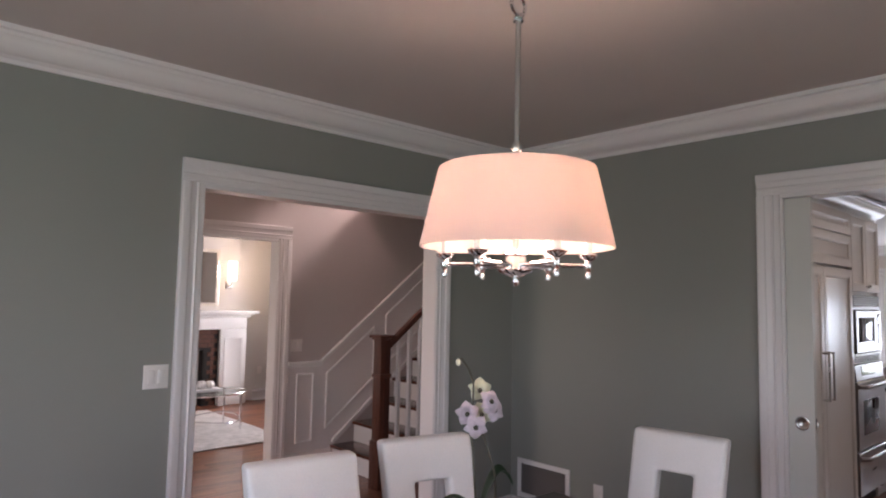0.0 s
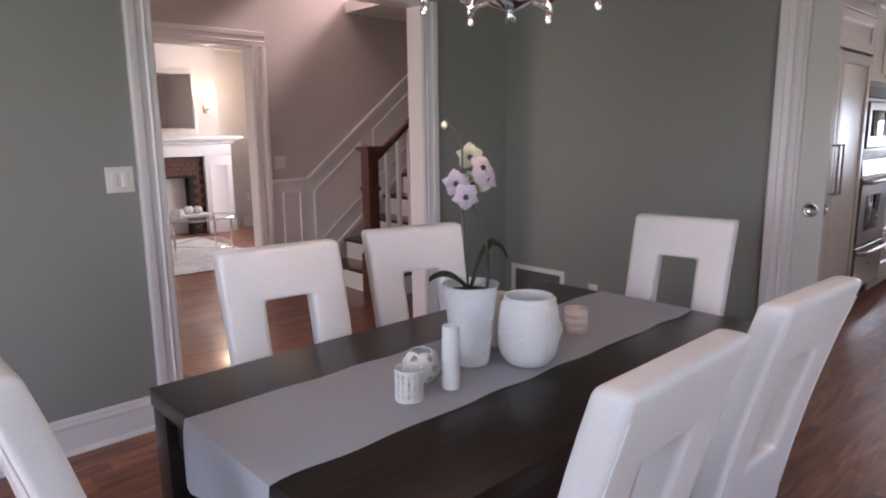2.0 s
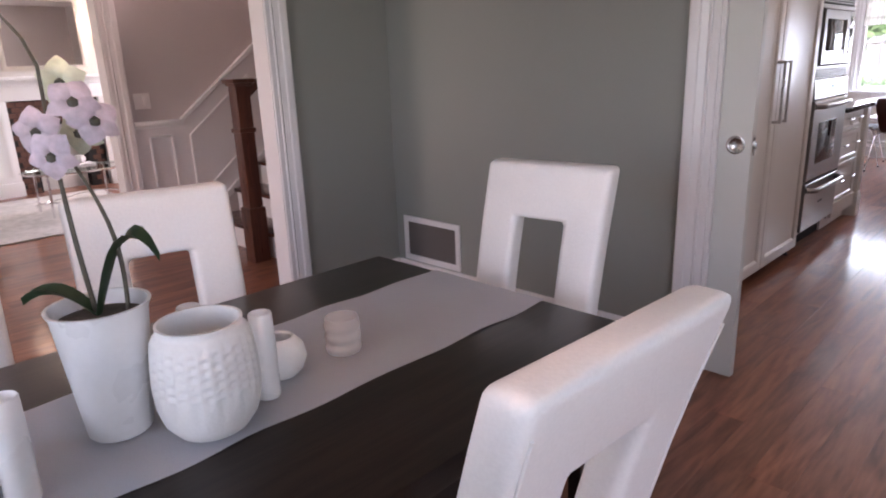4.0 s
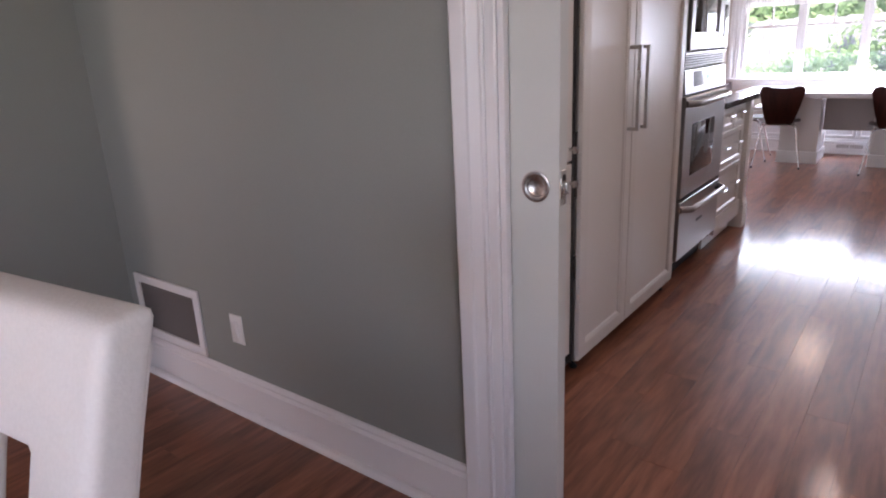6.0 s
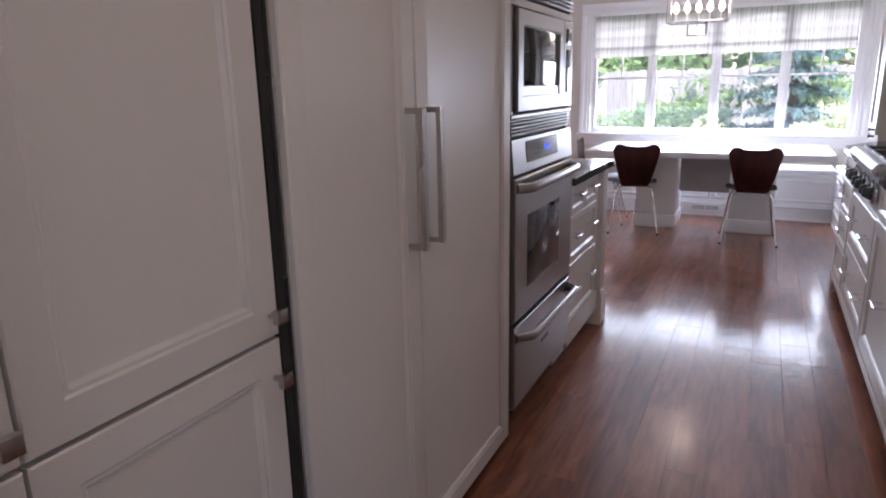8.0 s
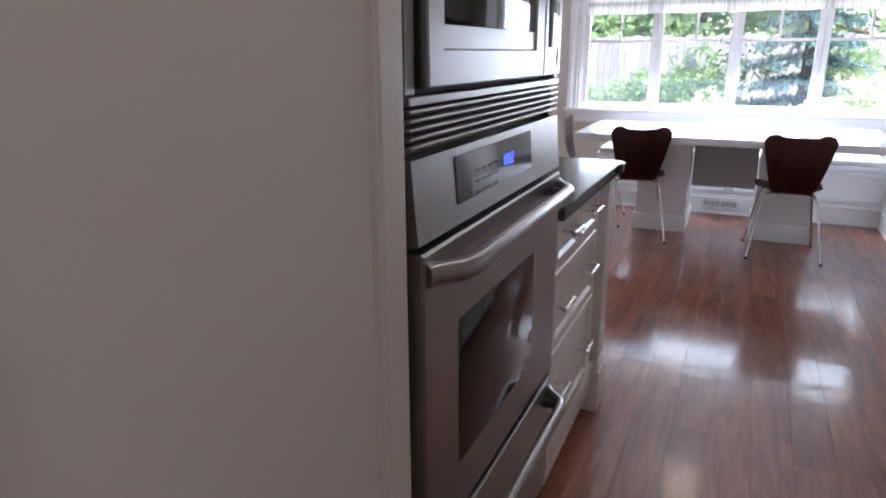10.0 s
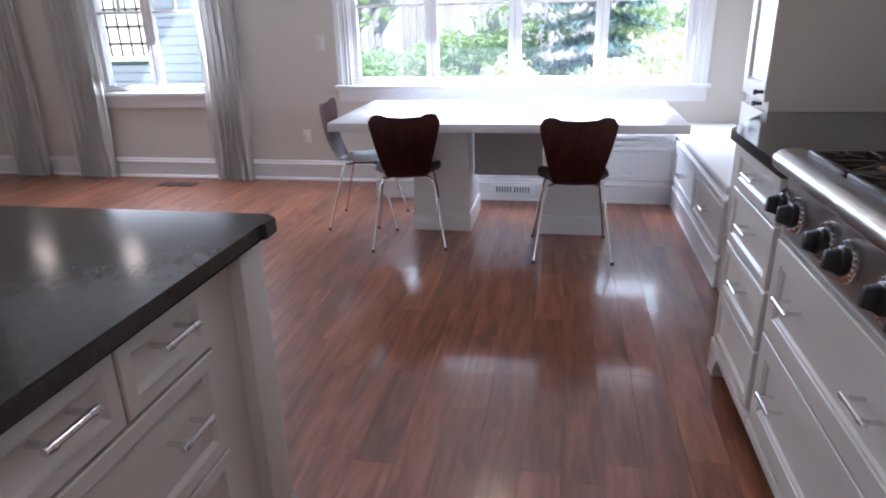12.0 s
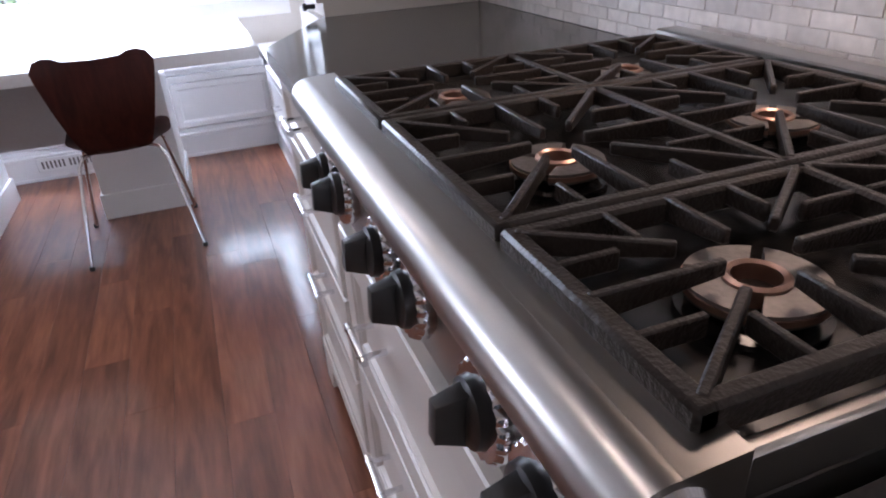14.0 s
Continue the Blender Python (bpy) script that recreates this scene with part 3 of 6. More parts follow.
plate("light_switch", pose(1.152, 3.363, 1.205), "white double rocker light switch on the grey-green wall", "switch", 2)
plate("light_switch", pose(3.118, 5.47, 1.15), "white double rocker switch on the hall wall", "switch", 2)
plate("wall_outlet", pose(3.757, 2.595, 0.345, 0, 0, -90), "white outlet cover low on the grey-green wall", "outlet")
plate("wall_outlet", pose(11.292, 3.14, 0.37, 0, 0, -90), "white outlet cover on the cream wall", "outlet")
plate("light_switch", pose(11.292, 2.95, 1.12, 0, 0, -90), "white rocker switch beside the kitchen window", "switch")
plate("wall_outlet", pose(4.78, 9.5, 0.45), "white outlet cover on the living room wall", "outlet")

vent = thing("wall_vent", pose(3.757, 3.055, 0.30, 0, 0, -90), "white framed air return grille above the baseboard", "vent")
bm = bmesh.new()
for b in ((-0.235, 0.235, 0.118, 0.152), (-0.235, 0.235, -0.125, -0.09), (-0.235, -0.2, -0.09, 0.118), (0.2, 0.235, -0.09, 0.118)):
    bx(bm, b[0], b[1], -0.012, 0, b[2], b[3], 0.003)
part("frame", bm, M_TRIM, vent)
part("mesh_screen", cube(-0.2, 0.2, -0.0035, -0.001, -0.09, 0.118), M_GREYDUCT, vent, "dark grey screen", 0)
# ---- dining room things ----
tb = thing("dining_table", pose(0.751, 0.988, 0), "dark espresso wooden dining table with square legs", "table")
part("tabletop", cube(0, 1.685, 0, 0.946, 0.705, 0.752, 0.003), M_ESPRESSO, tb)
for nm, b in (("apron", (0.09, 1.595, 0.03, 0.052)), ("apron", (0.09, 1.595, 0.894, 0.916)), ("apron", (0.03, 0.052, 0.09, 0.856)), ("apron", (1.633, 1.655, 0.09, 0.856))):
    part(nm, cube(*b, 0.61, 0.7045), M_ESPRESSO, tb, "", 0)
for lx in (0.004, 1.596):
    for ly in (0.004, 0.857):
        part("leg", cube(lx, lx + 0.085, ly, ly + 0.085, 0, 0.7045, 0.003), M_ESPRESSO, tb)

# runner: a thin cloth, hanging over the west end, its edges slightly wavy
bm = bmesh.new()
N, K = 60, 10
xs = [-0.16 + i * (1.695 + 0.16) / N for i in range(N + 1)]
grid = []
for x in xs:
    row = []
    for k in range(K + 1):
        v = k / K
        y = 1.278 + (0.40) * v + 0.004 * math.sin(x * 23 + v * 3) * (1 if k in (0, K) else 0.3)
        if x < 0:
            a = min(1.0, -x / 0.02)
            px, pz = 0.751 - 0.006 - 0.006 * a - 0.012 * math.sin(v * 9) * (-x / 0.16), 0.7545 + min(0, x + 0.004)
            pz -= 0.012 * math.sin(v * 7 + 1) * (-x / 0.16)
        else:
            px, pz = 0.751 + x - 0.006, 0.7545 + 0.0009 * math.sin(x * 31 + v * 5)
        row.append(bm.verts.new((px, y, pz)))
    grid.append(row)
for a, b in zip(grid, grid[1:]):
    for k in range(K):
        bm.faces.new((a[k], a[k + 1], b[k + 1], b[k]))
bmesh.ops.solidify(bm, geom=bm.faces[:], thickness=-0.0022)
tagged(part("table_runner", bm, M_RUNNER), "pale grey cloth runner laid along the dark table", "table runner")


def bend(bm, z0, lean, curve):
    for v in bm.verts:
        h = max(0, v.co.z - z0)
        v.co.y += lean * h + curve * h * h


def dining_chair(m, label):
    """Faces -y: the seat reaches forward from the back, which stands at y = 0."""
    c = thing("dining_chair", m, label, "chair", "white chairs round the dining table")
    W, z0, z1 = 0.205, 0.40, 1.045
    sx, s0, s1 = 0.078, 0.60, 0.885
    bm = bmesh.new()
    o = [(-W + 0.012, z0), (W - 0.012, z0), (W, z1), (-W, z1)]
    i = [(-sx, s0), (sx, s0), (sx, s1), (-sx, s1)]
    vs = {}
    for key, pts, y in (("of", o, -0.036), ("ob", o, 0.036), ("if", i, -0.036), ("ib", i, 0.036)):
        vs[key] = [bm.verts.new((x, y, z)) for x, z in pts]
    for k in range(4):
        n = (k + 1) % 4
        bm.faces.new((vs["of"][k], vs["of"][n], vs["if"][n], vs["if"][k]))
        bm.faces.new((vs["ob"][n], vs["ob"][k], vs["ib"][k], vs["ib"][n]))
        bm.faces.new((vs["of"][n], vs["of"][k], vs["ob"][k], vs["ob"][n]))
        bm.faces.new((vs["if"][k], vs["if"][n], vs["ib"][n], vs["ib"][k]))
    sharp = [e for e in bm.edges if not (e.verts[0] in vs["of"] and e.verts[1] in vs["if"] or e.verts[1] in vs["of"] and e.verts[0] in vs["if"] or e.verts[0] in vs["ob"] and e.verts[1] in vs["ib"] or e.verts[1] in vs["ob"] and e.verts[0] in vs["ib"])]
    bmesh.ops.bevel(bm, geom=sharp, offset=0.021, segments=4, affect="EDGES", profile=0.55)
    for z in [z0 + 0.08 * n for n in range(1, 8)]:
        bmesh.ops.bisect_plane(bm, geom=bm.verts[:] + bm.edges[:] + bm.faces[:], plane_co=(0, 0, z), plane_no=(0, 0, 1))
    bend(bm, 0.45, 0.16, 0.15)
    part("backrest", bm, M_LEATHER, c, "white leather back with a rectangular opening", 50)
    for px in (-W + 0.014, W - 0.014):
        bm = tube(bmesh.new(), [(px * (0.94 + 0.06 * (z - 0.4) / 0.6), 0.0365, z) for z in (0.46, 0.6, 0.7, 0.8, 0.9, 1.0)], 0.0022, 6)
        bend(bm, 0.45, 0.16, 0.15)
        part("seam", bm, M_LEATHER, c)
    part("seat", cube(-0.215, 0.215, -0.44, -0.037, 0.385, 0.475, 0.022, 4), M_LEATHER, c)
    part("seat_frame", cube(-0.195, 0.195, -0.42, 0.02, 0.335, 0.384, 0.004), M_LEATHER, c)
    for px in (-0.17, 0.17):
        for py in (-0.39, 0.0):
            bm = cube(px - 0.021, px + 0.021, py - 0.021, py + 0.021, 0, 0.3345, 0.003)
            for v in bm.verts:
                if v.co.z < 0.1:
                    v.co.x += (0.008 if px < 0 else -0.008)
                    v.co.y += (0.03 if py > -0.1 else 0.0)
            part("leg", bm, M_ESPRESSO, c, "dark wooden leg")
    return c


L_CH = "white leather dining chair with a rectangular hole in its back"
dining_chair(pose(1.222, 1.972, 0, 0, 0, -8), L_CH)
dining_chair(pose(1.782, 1.975, 0, 0, 0, -13), L_CH)
dining_chair(pose(2.619, 1.475, 0, 0, 0, -83), L_CH)
dining_chair(pose(1.175, 0.848, 0, 0, 0, 180), L_CH)
dining_chair(pose(1.80, 0.848, 0, 0, 0, 177), L_CH)
dining_chair(pose(0.50, 1.575, 0, 0, 0, 92), L_CH)

# chandelier
CX, CY = 1.44, 1.30
ch = thing("chandelier", pose(CX, CY, 0), "chrome chandelier with six candle arms inside a large white drum shade", "chandelier")
bm = lathe(bmesh.new(), [(0.277, 1.760), (0.279, 1.764), (0.228, 1.988), (0.225, 1.988), (0.275, 1.766), (0.274, 1.760), (0.277, 1.760)], seg=72)
part("shade", bm, M_SHADE, ch, "glowing white fabric drum shade")
bm = bmesh.new()
tube(bm, [(0, 0, 1.70), (0, 0, 2.44)], 0.0085, 12)
lathe(bm, [(0.0, 2.045), (0.014, 2.045), (0.017, 2.055), (0.012, 2.068), (0.0, 2.07)], seg=16)
part("rod", bm, M_NICKEL, ch)
bm = bmesh.new()
for a in range(24):
    p, q = [Vector((0.030 * math.cos(radians(15 * k)), 0, 2.483 + 0.030 * math.sin(radians(15 * k)))) for k in (a, a + 1)]
    tube(bm, [p, q], 0.0065, 8)
lathe(bm, [(0, 2.433), (0.016, 2.433), (0.018, 2.441), (0.011, 2.450), (0, 2.452)], seg=16)
part("ring", bm, M_CHROME, ch)
for k_, z in enumerate((2.530, 2.563, 2.596, 2.629, 2.660)):
    bm = bmesh.new()
    pts = [(0.011 * math.cos(radians(30 * k)) * (1 - k_ % 2), 0.011 * math.cos(radians(30 * k)) * (k_ % 2), z + 0.021 * math.sin(radians(30 * k))) for k in range(13)]
    tube(bm, pts, 0.003, 6)
    part("chain_link", bm, M_CHROME, ch)
part("canopy", lathe(bmesh.new(), [(0, CE - 0.058), (0.012, CE - 0.056), (0.014, CE - 0.04), (0.055, CE - 0.025), (0.062, CE - 0.001), (0, CE - 0.001)], seg=32), M_CHROME, ch)
part("hub", lathe(bmesh.new(), [(0, 1.648), (0.011, 1.652), (0.014, 1.662), (0.008, 1.672), (0.012, 1.676), (0.05, 1.690), (0.055, 1.697), (0.034, 1.702), (0.03, 1.735), (0.045, 1.742), (0.02, 1.752), (0, 1.76)], seg=32), M_CHROME, ch)
for a in range(6):
    ang = radians(60 * a + 12)
    d = Vector((math.cos(ang), math.sin(ang), 0))
    arm = part("arm", tube(bmesh.new(), [d * 0.03 + Vector((0, 0, 1.712)), d * 0.12 + Vector((0, 0, 1.712)), d * 0.205 + Vector((0, 0, 1.712))], 0.0065, 10), M_CHROME, ch)
    c = d * 0.205
    part("cup", lathe(bmesh.new(), [(0, 1.672), (0.007, 1.675), (0.0095, 1.685), (0.0055, 1.694), (0.009, 1.70), (0.012, 1.712), (0.009, 1.724), (0.026, 1.736), (0.028, 1.742), (0.012, 1.748), (0, 1.748)], c, 20), M_CHROME, arm)
    part("candle_sleeve", lathe(bmesh.new(), [(0.0105, 1.748), (0.0105, 1.81), (0, 1.81)], c, 16), M_CERAMIC, arm, "white candle sleeve")
    part("bulb", lathe(bmesh.new(), [(0.006, 1.81), (0.012, 1.83), (0.013, 1.845), (0.007, 1.87), (0, 1.885)], c, 12), M_BULB, arm, "lit candle bulb")

# orchid in a tapered white pot
orc = thing("orchid", pose(1.475, 1.470, 0.757), "pink and cream orchid in a tapered white ceramic pot", "plant")
part("pot", lathe(bmesh.new(), [(0, 0), (0.048, 0), (0.052, 0.005), (0.074, 0.215), (0.080, 0.228), (0.074, 0.228), (0.070, 0.20), (0, 0.195)], seg=40), M_CERAMIC, orc, "tapered white ceramic pot")
part("soil", lathe(bmesh.new(), [(0.070, 0.203), (0.03, 0.212), (0, 0.21)], seg=20), M_BARK, orc)
V1 = Vector((0.737, -0.676, 0))
for side, top, bow in ((-0.004, 0.60, 0.012), (0.045, 0.50, -0.05)):
    pts = []
    for k in range(14):
        f = k / 13
        pts.append(V1 * (side * (1 - f) * 1.0 + bow * math.sin(f * 3.1) * -0.6 + (-0.02 * f)) + Vector((0, 0, 0.2 + (top - 0.2) * f)))
    if top > 0.55:
        pts += [V1 * (-0.035) + Vector((0, 0, 0.64)), V1 * (-0.06) + Vector((0, 0, 0.675))]
    part("stem", tube(bmesh.new(), pts, 0.0042, 6, 0.0026), M_STEM, orc)
part("bud", lathe(bmesh.new(), [(0, -0.012), (0.008, -0.004), (0.008, 0.005), (0, 0.014)], V1 * -0.068 + Vector((0, 0, 0.66)), 12), M_PETAL2, orc)


def petal(bm, m, length, width):
    rows = []
    for i in range(6):
        f = i / 5
        w = width * math.sin(math.pi * (0.12 + 0.86 * f)) ** 0.8
        rows.append([bm.verts.new(m @ Vector((w * s, length * f, 0.010 * math.sin(f * 3) * (1 - s * s) - 0.012 * f * f + 0.004 * s * s))) for s in (-1, -0.5, 0, 0.5, 1)])
    for a, b in zip(rows, rows[1:]):
        for k in range(4):
            bm.faces.new((a[k], a[k + 1], b[k + 1], b[k]))


rf = random.Random(4)
for k, (s, d, z) in enumerate(((0.0, 0.02, 0.605), (-0.045, 0.0, 0.535), (0.05, 0.01, 0.545), (0.012, 0.03, 0.53), (-0.015, -0.02, 0.50), (0.035, -0.02, 0.575))):
    bm = bmesh.new()
    face = look((0, 0, 0), (-0.6 + rf.uniform(-0.6, 0.6), -0.75 + rf.uniform(-0.5, 0.5), rf.uniform(-0.25, 0.3))) @ Matrix.Rotation(math.pi, 4, "Y")
    o = V1 * s * 0.85 + Vector((0.676, 0.737, 0)) * d + Vector((0, 0, z - 0.028))
    for q in range(5):
        petal(bm, Matrix.Translation(o) @ face @ Matrix.Rotation(radians(72 * q + 8 * k), 4, "Z") @ Matrix.Rotation(radians(12), 4, "X"), 0.037, 0.015 if q % 2 else 0.020)
    bmesh.ops.solidify(bm, geom=bm.faces[:], thickness=0.0008)
    fl = part("flower", bm, M_PETAL2 if k in (0, 3) else M_PETAL, orc, "cream flower" if k in (0, 3) else "pink flower")
    part("lip", lathe(bmesh.new(), [(0, -0.006), (0.007, -0.002), (0.008, 0.006), (0, 0.012)], o + (face @ Vector((0, -0.005, 0.006))), 10), M_STEM, fl)
for ang, ln, wd, lift in ((-35, 0.105, 0.040, 0.095), (140, 0.115, 0.020, 0.035)):
    bm = bmesh.new()
    d = Vector((math.cos(radians(ang)), math.sin(radians(ang)), 0))
    s = Vector((-d.y, d.x, 0))
    rows = []
    for i in range(9):
        f = i / 8
        w = wd * math.sin(math.pi * (0.1 + 0.88 * f)) ** 0.7
        p = d * (ln * f) + Vector((0, 0, 0.2 + lift * math.sin(f * 2.4) * 1.4))
        rows.append([bm.verts.new(p + s * (w * q) + Vector((0, 0, 0.014 * abs(q)))) for q in (-1, -0.5, 0, 0.5, 1)])
    for a, b in zip(rows, rows[1:]):
        for k in range(4):
            bm.faces.new((a[k], a[k + 1], b[k + 1], b[k]))
    bmesh.ops.solidify(bm, geom=bm.faces[:], thickness=0.002)
    part("leaf", bm, M_LEAF, orc, "broad dark green leaf")


def pierced(bm, keep, thick):
    bmesh.ops.delete(bm, geom=[f for f in bm.faces if not keep(f)], context="FACES")
    bmesh.ops.solidify(bm, geom=bm.faces[:], thickness=thick)
    return bm


# round vase with a basket-like relief
prof = [(0, 0), (0.05, 0), (0.064, 0.006), (0.082, 0.03), (0.0905, 0.06), (0.092, 0.09)]
prof += [(0.092 - 0.008 * ((z - 0.09) / 0.09) ** 2, z) for z in [0.094 + 0.004 * k for k in range(22)]]
prof += [(0.081, 0.186), (0.075, 0.191), (0.073, 0.198), (0.074, 0.206), (0.069, 0.206), (0.067, 0.195), (0.076, 0.17), (0.079, 0.10), (0, 0.02)]
prof = [(r_ * 0.93, z_ * 0.95) for r_, z_ in prof]
vs_ = thing("round_vase", pose(1.585, 1.352, 0.757), "round white ceramic vase with a woven lattice relief", "vase")
part("body", lathe(bmesh.new(), prof, seg=112, wave=lambda i, j: (-0.0026 if i % 4 < 2 and (j + 2 * (i // 4 % 2)) % 4 < 2 else 0.0008) if 5 <= j <= 27 else 0), M_BISQUE, vs_, "", 60)
for k, (x, y, r, h, lab) in enumerate(((1.305, 1.372, 0.023, 0.165, "slim white ceramic cylinder vase"), (1.705, 1.375, 0.022, 0.165, "slim white ceramic cylinder vase"), (1.63, 1.50, 0.022, 0.17, "slim white ceramic cylinder vase"))):
    t = thing("cylinder_vase", pose(x, y, 0.757), lab, "vase", "slim white cylinder vases")
    part("body", lathe(bmesh.new(), [(0, 0), (r * 0.93, 0), (r, 0.004), (r * 1.02, h * 0.6), (r * 0.97, h - 0.003), (r * 0.9, h), (r * 0.8, h - 0.004), (r * 0.78, h * 0.4), (0, h * 0.35)], seg=28), M_CERAMIC, t)
t = thing("bowl_vase", pose(1.768, 1.432, 0.757), "small round white ceramic bowl with a narrow mouth", "vase")
part("body", lathe(bmesh.new(), [(0, 0), (0.028, 0), (0.044, 0.015), (0.052, 0.038), (0.047, 0.062), (0.032, 0.078), (0.028, 0.082), (0.025, 0.079), (0.03, 0.06), (0.035, 0.03), (0, 0.02)], seg=36), M_BISQUE, t)
t = thing("openwork_candle_holder", pose(1.185, 1.395, 0.757), "white cylindrical candle holder with rows of pierced slots", "candle holder")
bm = bmesh.new()
lathe(bm, [(0.036, z) for z in (0.0, 0.008, 0.012, 0.024, 0.028, 0.040, 0.044, 0.056, 0.060, 0.072, 0.080)], seg=48)
pierced(bm, lambda f: not (round((math.atan2(f.calc_center_median().y, f.calc_center_median().x) % (2 * math.pi)) / (2 * math.pi) * 48 - 0.5) % 3 == 0 and any(a < f.calc_center_median().z < b for a, b in ((0.012, 0.024), (0.028, 0.040), (0.044, 0.056), (0.060, 0.072)))), 0.003)
part("body", bm, M_BISQUE, t)
part("tea_light", lathe(bmesh.new(), [(0, 0.0), (0.028, 0.0), (0.028, 0.028), (0, 0.028)], seg=24), M_CERAMIC, t)
t = thing("pierced_ball", pose(1.283, 1.462, 0.757), "white ceramic ball candle holder pierced with round holes", "candle holder")
bm = bmesh.new()
bmesh.ops.create_icosphere(bm, subdivisions=4, radius=0.05, matrix=Matrix.Translation((0, 0, 0.044)))
holes = [Vector((math.cos(a) * math.cos(e), math.sin(a) * math.cos(e), math.sin(e))) for e, n, o in ((0.05, 8, 0), (0.62, 6, 0.4), (-0.55, 6, 0.4)) for a in [o + 2 * math.pi * k / n for k in range(n)]] + [Vector((0, 0, 1))]
pierced(bm, lambda f: all((f.calc_center_median() - Vector((0, 0, 0.044))).normalized().dot(h) < (0.985 if h.z < 0.99 else 0.80) for h in holes) and f.calc_center_median().z > 0.002, 0.0035)
part("body", bm, M_BISQUE, t)
t = thing("votive_glass", pose(1.918, 1.428, 0.757), "ribbed translucent glass votive cup", "candle holder")
prof = [(0, 0.004), (0.034, 0.0), (0.037, 0.004)] + [(0.037 + 0.0016 * math.sin(k * 1.05), 0.006 + 0.004 * k) for k in range(18)] + [(0.0345, 0.078), (0.033, 0.012), (0, 0.010)]
part("cup", lathe(bmesh.new(), prof, seg=36), M_VOTIVE, t)
part("candle", lathe(bmesh.new(), [(0, 0.011), (0.026, 0.011), (0.026, 0.03), (0, 0.03)], seg=20), M_CERAMIC, t)
# ---- hall ----
RISE, GO, X0 = 0.195, 0.245, 3.535
st = thing("staircase", pose(0, 0, 0), "stairs with dark stained treads and white risers beside a panelled wall", "stairs", kind="structure")
for k in range(9):
    x, z = X0 + GO * k, RISE * k
    part("riser", cube(x, x + 0.02, 4.50, 5.452, z, z + RISE - 0.03), M_WHITE, st, "", 0)
    part("tread", cube(x - 0.028, x + GO + 0.02, 4.475, 5.452, z + RISE - 0.0295, z + RISE, 0.006), M_TREAD, st)
bm = bmesh.new()
prism(bm, [(X0 + 0.004, 0)] + [p for k in range(9) for p in ((X0 + 0.004 + GO * k, RISE * (k + 1) - 0.03), (X0 + 0.004 + GO * (k + 1), RISE * (k + 1) - 0.03))] + [(X0 + GO * 9, 0)], lambda u, v, w: (u, w, v), 4.502, 4.53)
part("side_string", bm, M_WHITE, st, "", 0)
nw = thing("newel_post", pose(3.425, 4.552, 0), "square dark stained newel post with a stepped cap", "newel post")
part("post", cube(-0.052, 0.052, -0.052, 0.052, 0.30, 1.245, 0.003), M_REDWOOD, nw)
part("base", cube(-0.064, 0.064, -0.064, 0.064, 0, 0.40, 0.004), M_REDWOOD, nw)
part("collar", cube(-0.062, 0.062, -0.062, 0.062, 0.93, 0.96, 0.004), M_REDWOOD, nw)
bm = cube(-0.066, 0.066, -0.066, 0.066, 1.245, 1.262, 0.004)
bx(bm, -0.082, 0.082, -0.082, 0.082, 1.262, 1.290, 0.006)
part("cap", bm, M_REDWOOD, nw)
sl = RISE / GO
hr = thing("handrail", pose(3.478, 4.552, 1.16), "dark stained wooden handrail rising with the stairs", "handrail")
bm = bmesh.new()
HP = [(-0.03, 0), (0.03, 0), (0.034, 0.02), (0.034, 0.038), (0.024, 0.055), (0, 0.062), (-0.024, 0.055), (-0.034, 0.038), (-0.034, 0.02)]
prism(bm, HP, lambda u, v, w: (w, u, v + w * sl), 0.0, 2.2)
part("rail", bm, M_REDWOOD, hr)
for k in range(16):
    x = X0 + 0.07 + k * GO / 2
    zb, zt = RISE * (int((x - X0 + 0.028) / GO) + 1), 1.16 + (x - 3.478) * sl + 0.002
    b = thing("baluster", pose(x, 4.552, zb), "slim square white stair baluster", "baluster", "white balusters of the stairs")
    part("shaft", cube(-0.016, 0.016, -0.016, 0.016, 0, zt - zb, 0.002, 1), M_WHITE, b)


def raked(name, z0, z1, x0, x1, depth, material=M_TRIM):
    bm = bmesh.new()
    prism(bm, [(x0, z0), (x1, z0 + (x1 - x0) * sl), (x1, z1 + (x1 - x0) * sl), (x0, z1)], lambda u, v, w: (u, w, v), 5.47 - depth, 5.4695)
    return bm


# wainscot: flat field, chair rail that turns up with the stairs, framed panels
bm = cube(3.025, 3.40, 5.462, 5.4695, 0.165, 0.965)
fixed("wainscot_field", bm, M_TRIM, "", "trim", 0)
bm = bmesh.new()
prism(bm, [(3.40, 0.165), (3.52, 0.165), (5.8, 0.165 + 2.28 * sl), (5.8, 0.965 + 2.40 * sl), (3.40, 0.965)], lambda u, v, w: (u, w, v), 5.462, 5.4695)
fixed("wainscot_raked_field", bm, M_TRIM, "", "trim", 0)
bm = cube(3.025, 3.40, 5.43, 5.468, 0.968, 1.000, 0.005)
bx(bm, 3.025, 3.40, 5.445, 5.468, 0.945, 0.967, 0.004)
fixed("trim_chair_rail", bm, M_WHITE, "", "trim")
bm = raked("", 0.972, 1.008, 3.385, 5.8, 0.04)
fixed("trim_raked_rail", bm, M_WHITE, "", "trim", 0)
bm = raked("", 0.215, 0.245, 3.53, 5.8, 0.03)
fixed("trim_skirt_cap", bm, M_WHITE, "", "trim", 0)


